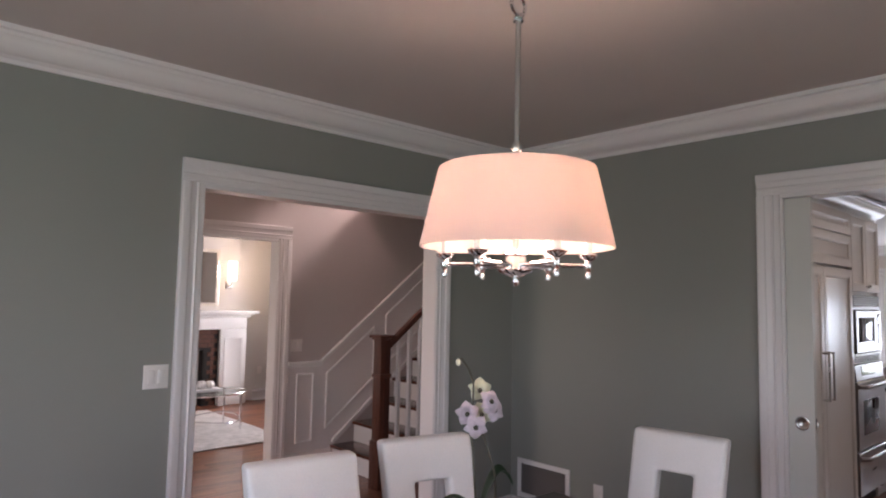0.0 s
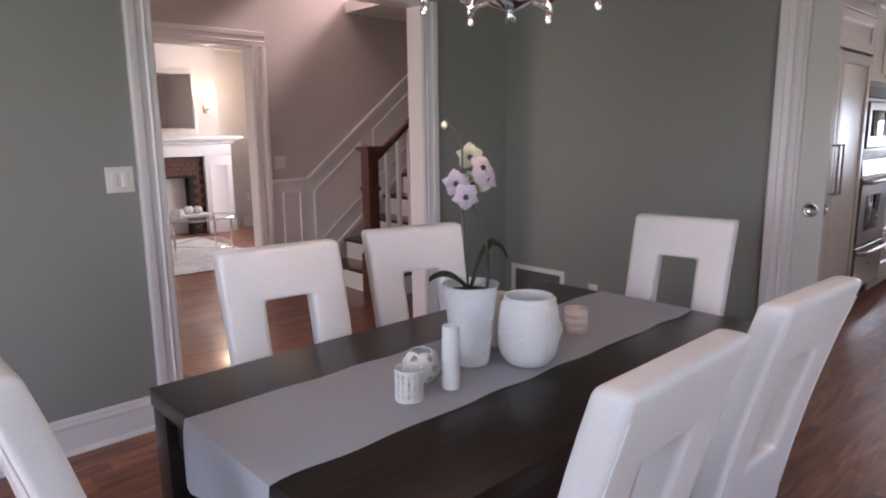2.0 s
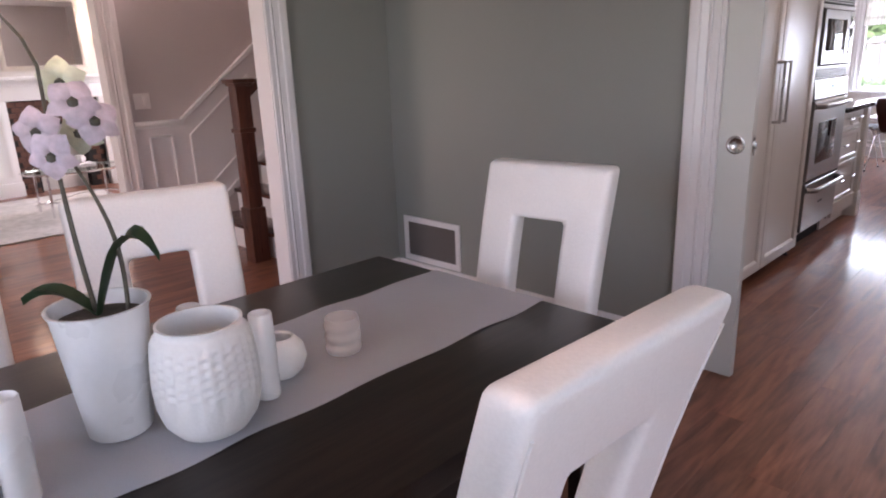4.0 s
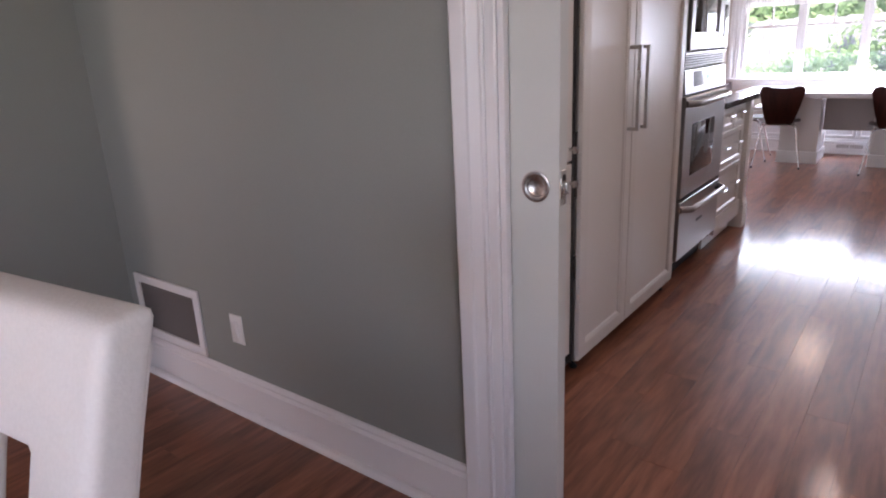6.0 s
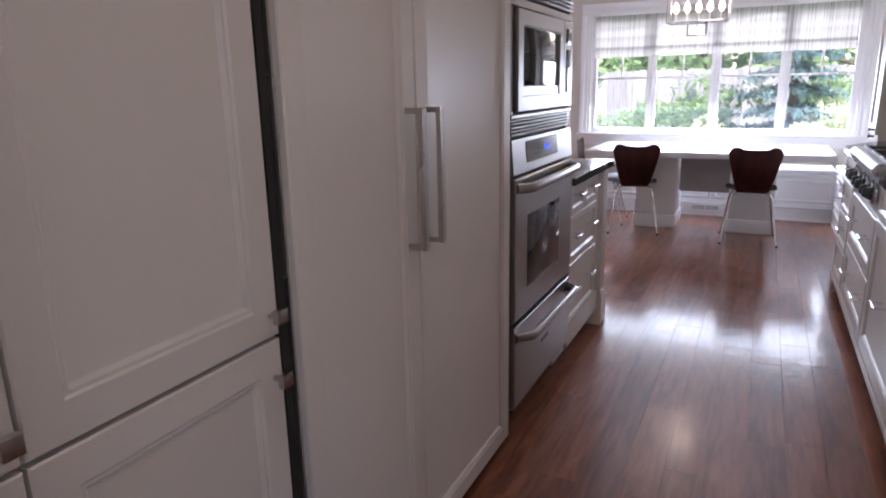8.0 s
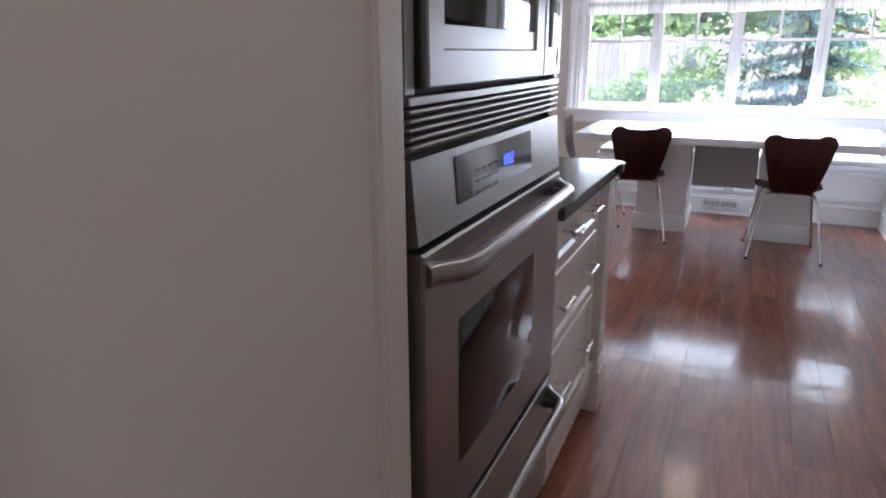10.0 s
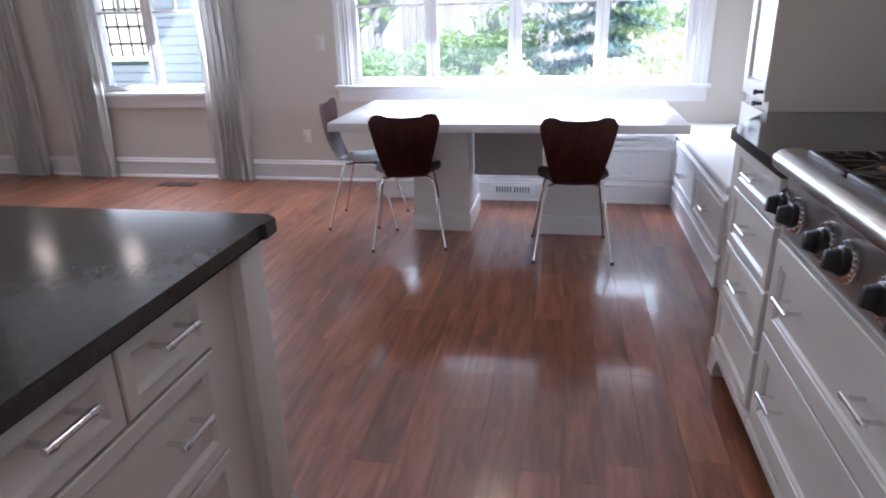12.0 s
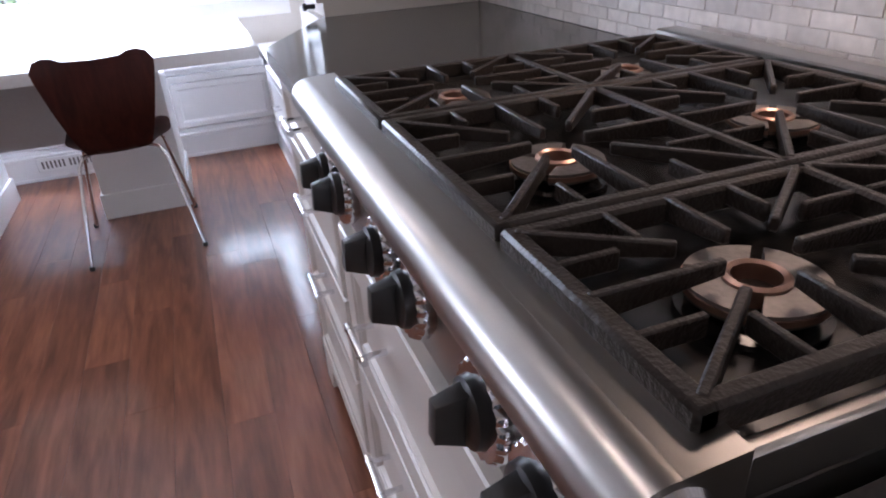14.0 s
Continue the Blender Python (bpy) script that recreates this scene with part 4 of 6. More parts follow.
def picture_frame(name, pts):
    """A thin moulding round a panel whose corners are (x, z)."""
    bm = bmesh.new()
    n = len(pts)
    c = Vector((sum(p[0] for p in pts) / n, 0, sum(p[1] for p in pts) / n))
    for i in range(n):
        a, b = Vector((pts[i][0], 5.456, pts[i][1])), Vector((pts[(i + 1) % n][0], 5.456, pts[(i + 1) % n][1]))
        tube(bm, [a, b], 0.011, 6)
    return fixed(name, bm, M_WHITE, "", "trim")


picture_frame("trim_panel_1", [(3.13, 0.26), (3.30, 0.26), (3.30, 0.875), (3.13, 0.875)])
picture_frame("trim_panel_2", [(3.45, 0.36), (4.00, 0.36 + 0.55 * sl), (4.00, 0.87 + 0.55 * sl), (3.45, 0.87)])
picture_frame("trim_panel_3", [(4.15, 0.36 + 0.70 * sl), (4.85, 0.36 + 1.40 * sl), (4.85, 0.87 + 1.40 * sl), (4.15, 0.87 + 0.70 * sl)])

# ---- living room ----
fp = thing("fireplace", pose(3.54, 9.38, 0), "white painted fireplace surround with a brown brick hearth face", "fireplace")
for s in (-1, 1):
    pil = part("pilaster", cube(*sorted((s * 0.50, s * 0.90)), -0.10, 0.0, 0, 1.10, 0.004), M_WHITE, fp)
    bm = rings(bmesh.new(), *sorted((s * 0.56, s * 0.84)), 0.22, 0.98, [(0, -0.101), (0.0, -0.108), (0.02, -0.108), (0.03, -0.102)])
    part("panel_moulding", bm, M_WHITE, pil)
    part("plinth", cube(*sorted((s * 0.49, s * 0.915)), -0.12, 0.0, 0, 0.17, 0.005), M_WHITE, pil)
part("frieze", cube(-0.90, 0.90, -0.10, 0.0, 1.10, 1.27, 0.004), M_WHITE, fp)
bm = cube(-0.94, 0.94, -0.14, 0.0, 1.27, 1.315, 0.008)
bx(bm, -0.98, 0.98, -0.19, 0.0, 1.315, 1.335, 0.004)
bx(bm, -1.03, 1.03, -0.24, 0.0, 1.335, 1.375, 0.008)
part("mantel_shelf", bm, M_WHITE, fp)
part("firebox", bx(bx(bx(cube(-0.30, 0.30, 0.30, 0.34, 0, 0.82), -0.30, -0.28, -0.02, 0.30, 0, 0.80), 0.28, 0.30, -0.02, 0.30, 0, 0.80), -0.30, 0.30, -0.02, 0.30, 0.80, 0.82), M_HEARTHBLACK, fp, "black firebox", 0)
hb = part("hearth_face", bx(bx(cube(-0.50, -0.30, -0.03, 0.0, 0, 1.10), 0.30, 0.50, -0.03, 0.0, 0, 1.10), -0.30, 0.30, -0.03, 0.0, 0.82, 1.10), M_HEARTHBLACK, fp, "", 0)
bm = cube(-0.046, 0.046, -0.012, 0.0, -0.029, 0.029, 0.003, 1)
brick = part("brick", bm, M_BRICK, hb)
brick.location = (-0.45, -0.031, 0.035)
for r in range(17):
    for k in range(11):
        x, z = -0.45 + 0.098 * k + (0.049 if r % 2 else 0), 0.035 + 0.064 * r
        if (r or k) and x < 0.46 and (abs(x) > 0.345 or z > 0.85) and z < 1.08:
            o = brick.copy()
            scene.collection.objects.link(o)
            o.location = (x, -0.031, z)
mr_ = thing("wall_mirror", pose(3.55, 9.375, 1.40), "rectangular mirror in a thin silver frame above the mantel", "mirror")
part("frame", rings(bmesh.new(), -0.46, 0.46, 0.035, 0.875, [(0, 0), (0, -0.03), (0.012, -0.034), (0.05, -0.024), (0.052, -0.018)]), M_SILVER, mr_, "silver frame")
part("glass", cube(-0.405, 0.405, -0.0215, -0.0195, 0.09, 0.82), M_MIRROR, mr_, "", 0)
for sx in (4.17, 2.92):
    sc_ = thing("wall_sconce", pose(sx, 9.38, 1.80), "wall sconce with a glowing white cylinder shade", "wall lamp", "sconces beside the mirror")
    part("back_plate", cube(-0.05, 0.05, -0.015, 0, -0.10, 0.02, 0.004), M_NICKEL, sc_)
    part("arm", tube(bmesh.new(), [(0, -0.01, -0.05), (0, -0.10, -0.05), (0, -0.115, -0.02), (0, -0.115, 0.02)], 0.008, 8), M_NICKEL, sc_)
    part("shade", lathe(bmesh.new(), [(0.058, 0.02), (0.062, 0.022), (0.062, 0.30), (0.059, 0.30), (0.057, 0.022), (0.058, 0.02)], (0, -0.115, 0), 28), M_SCONCE, sc_, "lit white shade")
ct = thing("coffee_table", pose(3.20, 7.70, 0), "oval glass coffee table on slim chrome legs", "coffee table")
bm = lathe(bmesh.new(), [(0, 0.448), (0.50, 0.448), (0.505, 0.453), (0.50, 0.458), (0, 0.458)], seg=48)
for v in bm.verts:
    v.co.y *= 0.7
part("glass_top", bm, M_TGLASS, ct)
bm = bmesh.new()
tube(bm, [(0.485 * math.cos(radians(10 * k)), 0.335 * math.sin(radians(10 * k)), 0.44) for k in range(37)], 0.010, 8)
part("rim", bm, M_CHROME, ct)
for a in (45, 135, 225, 315):
    x, y = 0.47 * math.cos(radians(a)), 0.33 * math.sin(radians(a))
    part("leg", tube(bmesh.new(), [(x, y, 0.44), (x * 1.02, y * 1.02, 0.0)], 0.013, 10), M_CHROME, ct)
bm = bmesh.new()
tube(bm, [(0.42 * math.cos(radians(10 * k)), 0.29 * math.sin(radians(10 * k)), 0.13 + 0.03 * math.sin(radians(20 * k))) for k in range(37)], 0.007, 6)
part("lower_ring", bm, M_CHROME, ct)
for gx, gy, gr in ((2.98, 7.62, 0.075), (3.16, 7.75, 0.06), (3.26, 7.73, 0.055)):
    t = thing("ceramic_gourd", pose(gx, gy, 0.459 if gx < 3 else 0.49), "white ribbed ceramic gourd on the glass coffee table", "ornament", "white gourds on the coffee table")
    part("body", lathe(bmesh.new(), [(0, 0), (gr * 0.6, 0), (gr, gr * 0.5), (gr, gr * 0.95), (gr * 0.6, gr * 1.45), (0, gr * 1.4)], seg=40, wave=lambda i, j: 0.004 * math.cos(i * 2 * math.pi / 5) if 0 < j < 5 else 0), M_CERAMIC, t)
t = thing("magazine_stack", pose(3.2, 7.72, 0.459), "stack of pale magazines lying on the coffee table", "magazines")
for k in range(3):
    part("magazine", cube(-0.17 + 0.01 * k, 0.17, -0.12, 0.12 - 0.012 * k, 0.0102 * k, 0.0102 * k + 0.010, 0.002, 1), M_CERAMIC if k != 1 else M_RUNNER, t)
bm = cube(-1.0, 1.0, -1.15, 1.1, 0.002, 0.016, 0.004)
tagged(part("area_rug", bm, M_RUG), "pale grey patterned wool rug under the coffee table", "rug").location = (2.75, 7.85, 0)
# ---- kitchen cabinets ----
FRONT = [(0, 0), (0, -0.017), (0.003, -0.020), (0.058, -0.020), (0.062, -0.0165), (0.068, -0.0165), (0.074, -0.009), (0.080, -0.008)]
SLIM = [(0, 0), (0, -0.017), (0.003, -0.020), (0.030, -0.020), (0.034, -0.0165), (0.040, -0.011), (0.044, -0.010)]


def knob(parent, x, z, material=M_NICKEL):
    bm = tube(bmesh.new(), [(x, -0.018, z), (x, -0.040, z)], 0.006, 10)
    bx(bm, x - 0.014, x + 0.014, -0.052, -0.038, z - 0.014, z + 0.014, 0.003)
    return part("knob", bm, material, parent, "square nickel knob")


def pull(parent, x, z, length=0.11):
    bm = bmesh.new()
    tube(bm, [(x - length / 2, -0.047, z), (x + length / 2, -0.047, z)], 0.0065, 10)
    for s in (-1, 1):
        tube(bm, [(x + s * length * 0.36, -0.006, z), (x + s * length * 0.36, -0.047, z)], 0.0055, 10)
        lathe(bm, [(0, -0.004), (0.0085, -0.004), (0.0085, 0.004), (0, 0.004)], (x + s * length * 0.36, -0.047, z), 12, Matrix.Rotation(radians(90), 4, "Y"))
    return part("pull", bm, M_CHROME, parent, "polished bar pull")


# tall pantry
pn = thing("pantry_cabinet", pose(3.90, 1.700, 0), "tall cream pantry cabinet with framed doors", "cabinet")
part("carcass", cube(0, 0.745, 0.001, 0.655, 0.10, 2.34), M_CAB, pn, "", 0)
part("toe_kick", cube(0, 0.745, 0.05, 0.655, 0.0, 0.0995), M_CAB, pn, "", 0)
part("end_foot", cube(0.715, 0.745, 0.0, 0.049, 0.0, 0.0995), M_CAB, pn, "", 0)
for x0, x1 in ((0.005, 0.272), (0.278, 0.750)):
    for z0, z1, kz in ((0.105, 0.882, 0.81), (0.890, 2.33, 0.935)):
        d = part("door", rings(bmesh.new(), x0, x1, z0, z1, FRONT), M_CAB, pn, "", 25)
        knob(d, x1 - 0.022, kz)

# built-in refrigerator behind matching panels
fr = thing("refrigerator", pose(4.70, 1.676, 0), "built-in refrigerator with cream panels and tall nickel handles", "refrigerator")
part("carcass", cube(-0.045, 1.126, 0.024, 0.68, 0.09, 2.34), M_CAB, fr, "", 0)
# Solid strip whose near-black colour paints the shade of the gap.
part("side_gap", cube(-0.044, -0.024, 0.006, 0.0235, 0.06, 1.90), M_DARK, fr, "near-black strip painted as the shaded gap beside the door", 0)
part("side_rail", cube(-0.0235, -0.018, -0.004, 0.0235, 0.06, 1.90), M_NICKEL, fr, "grey metal door edge", 0)
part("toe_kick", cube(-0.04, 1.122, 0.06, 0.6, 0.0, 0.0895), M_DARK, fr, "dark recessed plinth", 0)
for x0, x1, hx in ((-0.016, 0.464, 0.420), (0.470, 1.122, 0.514)):
    d = part("door", rings(bmesh.new(), x0, x1, 0.062, 1.895, FRONT), M_CAB, fr, "", 25)
    bm = cube(hx - 0.011, hx + 0.011, -0.068, -0.054, 0.945, 1.285, 0.002, 1)
    for z in (0.952, 1.278):
        bx(bm, hx - 0.011, hx + 0.011, -0.055, -0.018, z - 0.007, z + 0.007, 0.002, 1)
    part("handle", bm, M_NICKEL, d, "flat nickel bar handle")
part("top_panel", rings(bmesh.new(), 0.0, 1.122, 1.915, 2.16, FRONT), M_CAB, fr, "", 25)
part("top_frieze", rings(bmesh.new(), 0.0, 1.122, 2.17, 2.34, FRONT), M_CAB, fr, "", 25)
for fx in (0.04, 1.09):
    part("foot", lathe(bmesh.new(), [(0, 0), (0.016, 0), (0.016, 0.01), (0.008, 0.014), (0.008, 0.0895), (0, 0.0895)], (fx, 0.03, 0), 14), M_PLASTIC, fr)

# oven tower
ov = thing("oven_tower", pose(5.868, 1.680, 0), "tall cream cabinet holding a built-in oven and microwave", "cabinet")
part("carcass", cube(-0.038, 0.742, 0.02, 0.675, 0.10, 2.34), M_CAB, ov, "", 0)
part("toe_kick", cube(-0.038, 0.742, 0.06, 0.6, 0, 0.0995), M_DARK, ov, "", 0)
part("stile", cube(-0.038, -0.026, 0.0, 0.0195, 0.10, 2.34), M_CAB, ov, "", 0)
part("stile", cube(0.720, 0.742, 0.0, 0.0195, 0.10, 2.34), M_CAB, ov, "", 0)
for x0, x1, kx in ((-0.024, 0.346, 0.327), (0.352, 0.718, 0.371)):
    d = part("upper_door", rings(bmesh.new(), x0, x1, 1.73, 2.33, FRONT), M_CAB, ov, "", 25)
    knob(d, kx, 1.775)


def slats(parent, x0, x1, z0, z1, n, material):
    for k in range(n):
        z = z0 + (z1 - z0) * (k + 0.5) / n
        part("slat", cube(x0, x1, -0.012, 0.0, z - (z1 - z0) / n * 0.20, z + (z1 - z0) / n * 0.24, 0.0012, 1), material, parent)


mw = thing("microwave", pose(5.868, 1.672, 0), "built-in stainless steel microwave with a dark glass door", "microwave")
part("trim_frame", bx(bx(cube(-0.026, 0.722, -0.006, 0.017, 1.585, 1.612, 0.002, 1), -0.026, 0.004, -0.006, 0.017, 1.2345, 1.5845, 0.002, 1), 0.702, 0.722, -0.006, 0.017, 1.2345, 1.5845, 0.002, 1), M_STEEL, mw)
# Near-black sheet paints in the shade round the microwave door.
part("recess", cube(0.004, 0.702, 0.006, 0.017, 1.2345, 1.585), M_DARK, mw, "", 0)
d = part("door", rings(bmesh.new(), 0.016, 0.560, 1.243, 1.578, [(0, 0.0055), (0, -0.018), (0.003, -0.021), (0.05, -0.021), (0.053, -0.017)]), M_STEEL, mw, "", 25)
part("window", rings(bmesh.new(), 0.074, 0.500, 1.328, 1.522, [(0, -0.0165), (0.0, -0.0185), (0.002, -0.0195)]), M_BLACKGLASS, d, "dark glass window")
cp = part("control_panel", rings(bmesh.new(), 0.566, 0.690, 1.243, 1.578, [(0, 0.0055), (0, -0.018), (0.003, -0.021), (0.02, -0.021), (0.022, -0.019)]), M_STEEL, mw, "", 25)
part("key_pad", rings(bmesh.new(), 0.592, 0.664, 1.30, 1.47, [(0, -0.0185), (0.0, -0.0205), (0.001, -0.021)]), M_BLACKGLASS, cp)
part("screen", rings(bmesh.new(), 0.592, 0.664, 1.49, 1.55, [(0, -0.0185), (0.0, -0.0205), (0.001, -0.021)]), M_BLACKGLASS, cp)
part("grille_back", cube(-0.024, 0.720, 0.002, 0.017, 1.616, 1.70), M_DARK, mw, "", 0)
slats(mw, -0.022, 0.718, 1.618, 1.698, 5, M_STEEL)

oo = thing("wall_oven", pose(5.868, 1.672, 0), "stainless steel wall oven with a blue clock and warming drawer", "oven")
part("grille_back", cube(-0.024, 0.720, 0.004, 0.019, 1.160, 1.2342), M_DARK, oo, "", 0)
slats(oo, -0.022, 0.718, 1.160, 1.220, 5, M_STEEL)
part("grille_top", cube(-0.024, 0.720, -0.012, 0.004, 1.2205, 1.2340, 0.002, 1), M_STEEL, oo)
pnl = bmesh.new()
prism(pnl, [(0.019, 1.030), (-0.022, 1.030), (-0.012, 1.150), (0.019, 1.150)], lambda u, v, w: (w, u, v), -0.024, 0.720)
pnl = part("control_panel", pnl, M_STEEL, oo, "", 25)


def onpanel(bm):
    """Lays a mesh drawn at y = 0 onto the sloped control panel."""
    for v in bm.verts:
        v.co.y += -0.0215 + (v.co.z - 1.030) / 0.120 * 0.010
    return bm


part("display_glass", onpanel(cube(0.117, 0.503, -0.0025, 0.001, 1.062, 1.137)), M_BLACKGLASS, pnl, "black glass display", 0)
SEG = {"0": "abcdef", "1": "bc", "2": "abged"}
place = {"a": (0, 1, 1), "g": (0, 0, 1), "d": (0, -1, 1), "b": (1, 0.5, 0), "c": (1, -0.5, 0), "f": (-1, 0.5, 0), "e": (-1, -0.5, 0)}
for k, chx in enumerate("10:02"):
    ox, oz = 0.330 + 0.78 * (0, 0.020, 0.033, 0.046, 0.066)[k], 1.100
    bm = bmesh.new()
    if chx == ":":
        for z in (-0.005, 0.005):
            bx(bm, ox - 0.0012, ox + 0.0012, -0.0042, -0.003, oz + z - 0.0014, oz + z + 0.0014)
    else:
        for s in SEG[chx]:
            px, pz, flat = place[s]
            w, h = (0.0036, 0.0008) if flat else (0.0008, 0.0036)
            bx(bm, ox + px * 0.0047 - w, ox + px * 0.0047 + w, -0.0042, -0.003, oz + pz * 0.0090 - h, oz + pz * 0.0090 + h)
    part("digit", onpanel(bm), M_DISPLAY, pnl, "lit blue clock digit", 0)
for k in range(4):
    for r in range(3):
        bm = onpanel(cube(0.195 + 0.030 * k, 0.211 + 0.030 * k, -0.0036, -0.0028, 1.066 + 0.018 * r, 1.0685 + 0.018 * r))
        part("key_mark", bm, M_GREYDUCT, pnl, "", 0)
# Near-black sheet paints in the shade round the oven door.
part("door_gap", cube(-0.022, 0.718, 0.002, 0.019, 0.485, 1.029), M_DARK, oo, "", 0)
d = part("door", rings(bmesh.new(), -0.022, 0.718, 0.495, 1.018, [(0, 0.0015), (0, -0.024), (0.004, -0.028), (0.012, -0.028)]), M_STEEL, oo, "", 25)
part("window", rings(bmesh.new(), 0.108, 0.520, 0.60, 0.874, [(0, -0.0275), (0.0, -0.0292), (0.003, -0.0302)]), M_BLACKGLASS, d, "dark glass oven window")


def bar(parent, x0, x1, z, out, r=0.0135):
    """A thick steel rail whose ends slope back to the front on flat brackets."""
    bm = bmesh.new()
    pts = [(x0, -0.027, z), (x0 + 0.018, -0.034, z), (x0 + 0.046, out + 0.012, z), (x0 + 0.060, out + 0.003, z), (x0 + 0.078, out, z)]
    pts += [(x0 + x1 - x, y, zz) for x, y, zz in pts[::-1]]
    tube(bm, pts, r, 18)
    for v in bm.verts:
        v.co.z = z + (v.co.z - z) * 1.35
    part("handle", bm, M_STEEL, parent, "rounded steel bar handle with sloped ends")
    for s_ in (x0, x1):
        d_ = 1 if s_ == x0 else -1
        b_ = bmesh.new()
        prism(b_, [(s_ + 0.004 * d_, -0.0282), (s_ + 0.066 * d_, -0.0282), (s_ + 0.062 * d_, out + 0.014), (s_ + 0.045 * d_, out + 0.016)], lambda u, v, w: (u, v, w), z - 0.012, z + 0.006)
        part("handle_bracket", b_, M_PLASTIC, parent, "dark bracket under the handle's end", 0)


bar(d, -0.012, 0.706, 0.985, -0.070)
d = part("drawer", rings(bmesh.new(), -0.022, 0.718, 0.150, 0.475, [(0, 0.0185), (0, -0.024), (0.004, -0.028), (0.012, -0.028)]), M_STEEL, oo, "warming drawer front", 25)
bar(d, -0.012, 0.706, 0.435, -0.078)
part("badge", cube(0.30, 0.40, -0.0300, -0.0275, 0.305, 0.320), M_PLASTIC, d, "", 0)

# cornice over the tall run
bm = bmesh.new()
prism(bm, [(u, v * 1.0) for u, v in CROWN], lambda u, v, w: (w, 1.70 - u, 2.345 + v), 3.90, 6.62)
fixed("cornice_tall_cabinets", bm, M_WHITE, "", "trim", 30)

# drawer unit with a corner post
du = thing("drawer_unit", pose(6.618, 1.676, 0), "cream base cabinet with wide drawers and a square corner post", "cabinet")
part("carcass", cube(0, 0.735, 0.001, 0.675, 0.10, 0.8865), M_CAB, du, "", 0)
part("toe_kick", cube(0, 0.62, 0.05, 0.675, 0, 0.0995), M_CAB, du, "", 0)
for x0, x1, z0, z1, ps in ((0.006, 0.262, 0.745, 0.880, (0.134,)), (0.268, 0.520, 0.745, 0.880, (0.394,)), (0.006, 0.520, 0.515, 0.738, (0.075, 0.39)), (0.006, 0.520, 0.215, 0.508, (0.075, 0.39))):
    d = part("drawer", rings(bmesh.new(), x0, x1, z0, z1, SLIM), M_CAB, du, "", 25)
    for p in ps:
        pull(d, p, (z0 + z1) / 2 + (0.015 if z1 < 0.74 else 0.02), 0.10)
part("base_rail", cube(0.0, 0.62, -0.018, 0.0, 0.10, 0.208, 0.004), M_CAB, du)
pst = part("post", cube(0.645, 0.742, -0.03, 0.07, 0.20, 0.8865, 0.004), M_CAB, du)
bm = cube(0.632, 0.755, -0.043, 0.083, 0, 0.165, 0.004)
bx(bm, 0.637, 0.750, -0.038, 0.078, 0.165, 0.185, 0.005)
bx(bm, 0.641, 0.746, -0.034, 0.074, 0.185, 0.20, 0.004)
part("post_base", bm, M_CAB, pst)
bm = bmesh.new()
prism(bm, [(6.616, 1.635), (7.345, 1.635), (7.345, 1.622), (7.395, 1.622), (7.418, 1.645), (7.418, 2.359), (6.616, 2.359)], lambda u, v, w: (u, v, w), 0.887, 0.922)
bmesh.ops.bevel(bm, geom=[e for e in bm.edges if abs(e.verts[0].co.z - e.verts[1].co.z) < 1e-5], offset=0.003, segments=2, affect="EDGES")
tagged(part("worktop", bm, M_QUARTZ), "dark grey polished quartz worktop over the cream drawers", "worktop")

# ---- range side: fronts face +y, local x runs towards -x ----
def base_unit(x_hi, width, label, rows, foot=False, end=False, top=0.8865):
    u = thing("base_cabinet", pose(x_hi, 0.400, 0, 0, 0, 180), label, "cabinet", "cream base cabinets beside the cooktop")
    part("carcass", cube(0, width, 0.001, 0.68, 0.10, top), M_CAB, u, "", 0)
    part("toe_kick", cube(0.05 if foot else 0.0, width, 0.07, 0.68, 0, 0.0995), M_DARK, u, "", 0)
    for x0, x1, z0, z1, ps, style in rows:
        d = part("drawer", rings(bmesh.new(), x0, x1, z0, z1, style), M_CAB, u, "", 25)
        for p in ps:
            pull(d, p, (z0 + z1) / 2 + 0.012, 0.11)
    bm = cube(0.0, width, -0.022, 0.0, 0.095, 0.135, 0.006)
    if foot:
        prism(bm, [(0, 0.0), (0.07, 0.0), (0.085, 0.05), (0.12, 0.0945), (0, 0.0945)], lambda a, b, w: (a, w, b), -0.02, 0.03)
    part("base_rail", bm, M_CAB, u)
    return u


COL = [(0.03, 0.50, 0.745, 0.880, (0.27,), SLIM), (0.03, 0.50, 0.545, 0.738, (0.27,), SLIM), (0.03, 0.50, 0.345, 0.538, (0.27,), SLIM), (0.03, 0.50, 0.145, 0.338, (), SLIM)]
base_unit(8.50, 0.53, "cream base cabinet with a column of small drawers and bracket foot", COL, True)
base_unit(7.968, 0.864, "cream base cabinet with two wide drawers under the cooktop", [(0.012, 0.852, 0.445, 0.725, (0.19, 0.65), FRONT), (0.012, 0.852, 0.145, 0.438, (0.19, 0.65), FRONT)], top=0.732)
base_unit(7.102, 0.802, "cream base cabinet with framed fronts beside the cooktop", [(0.006, 0.796, 0.745, 0.880, (0.40,), SLIM), (0.006, 0.796, 0.145, 0.738, (0.40,), FRONT)])
base_unit(6.298, 0.85, "cream base cabinet with framed fronts near the kitchen door", [(0.006, 0.844, 0.745, 0.880, (0.42,), SLIM), (0.006, 0.844, 0.145, 0.738, (0.42,), FRONT)])
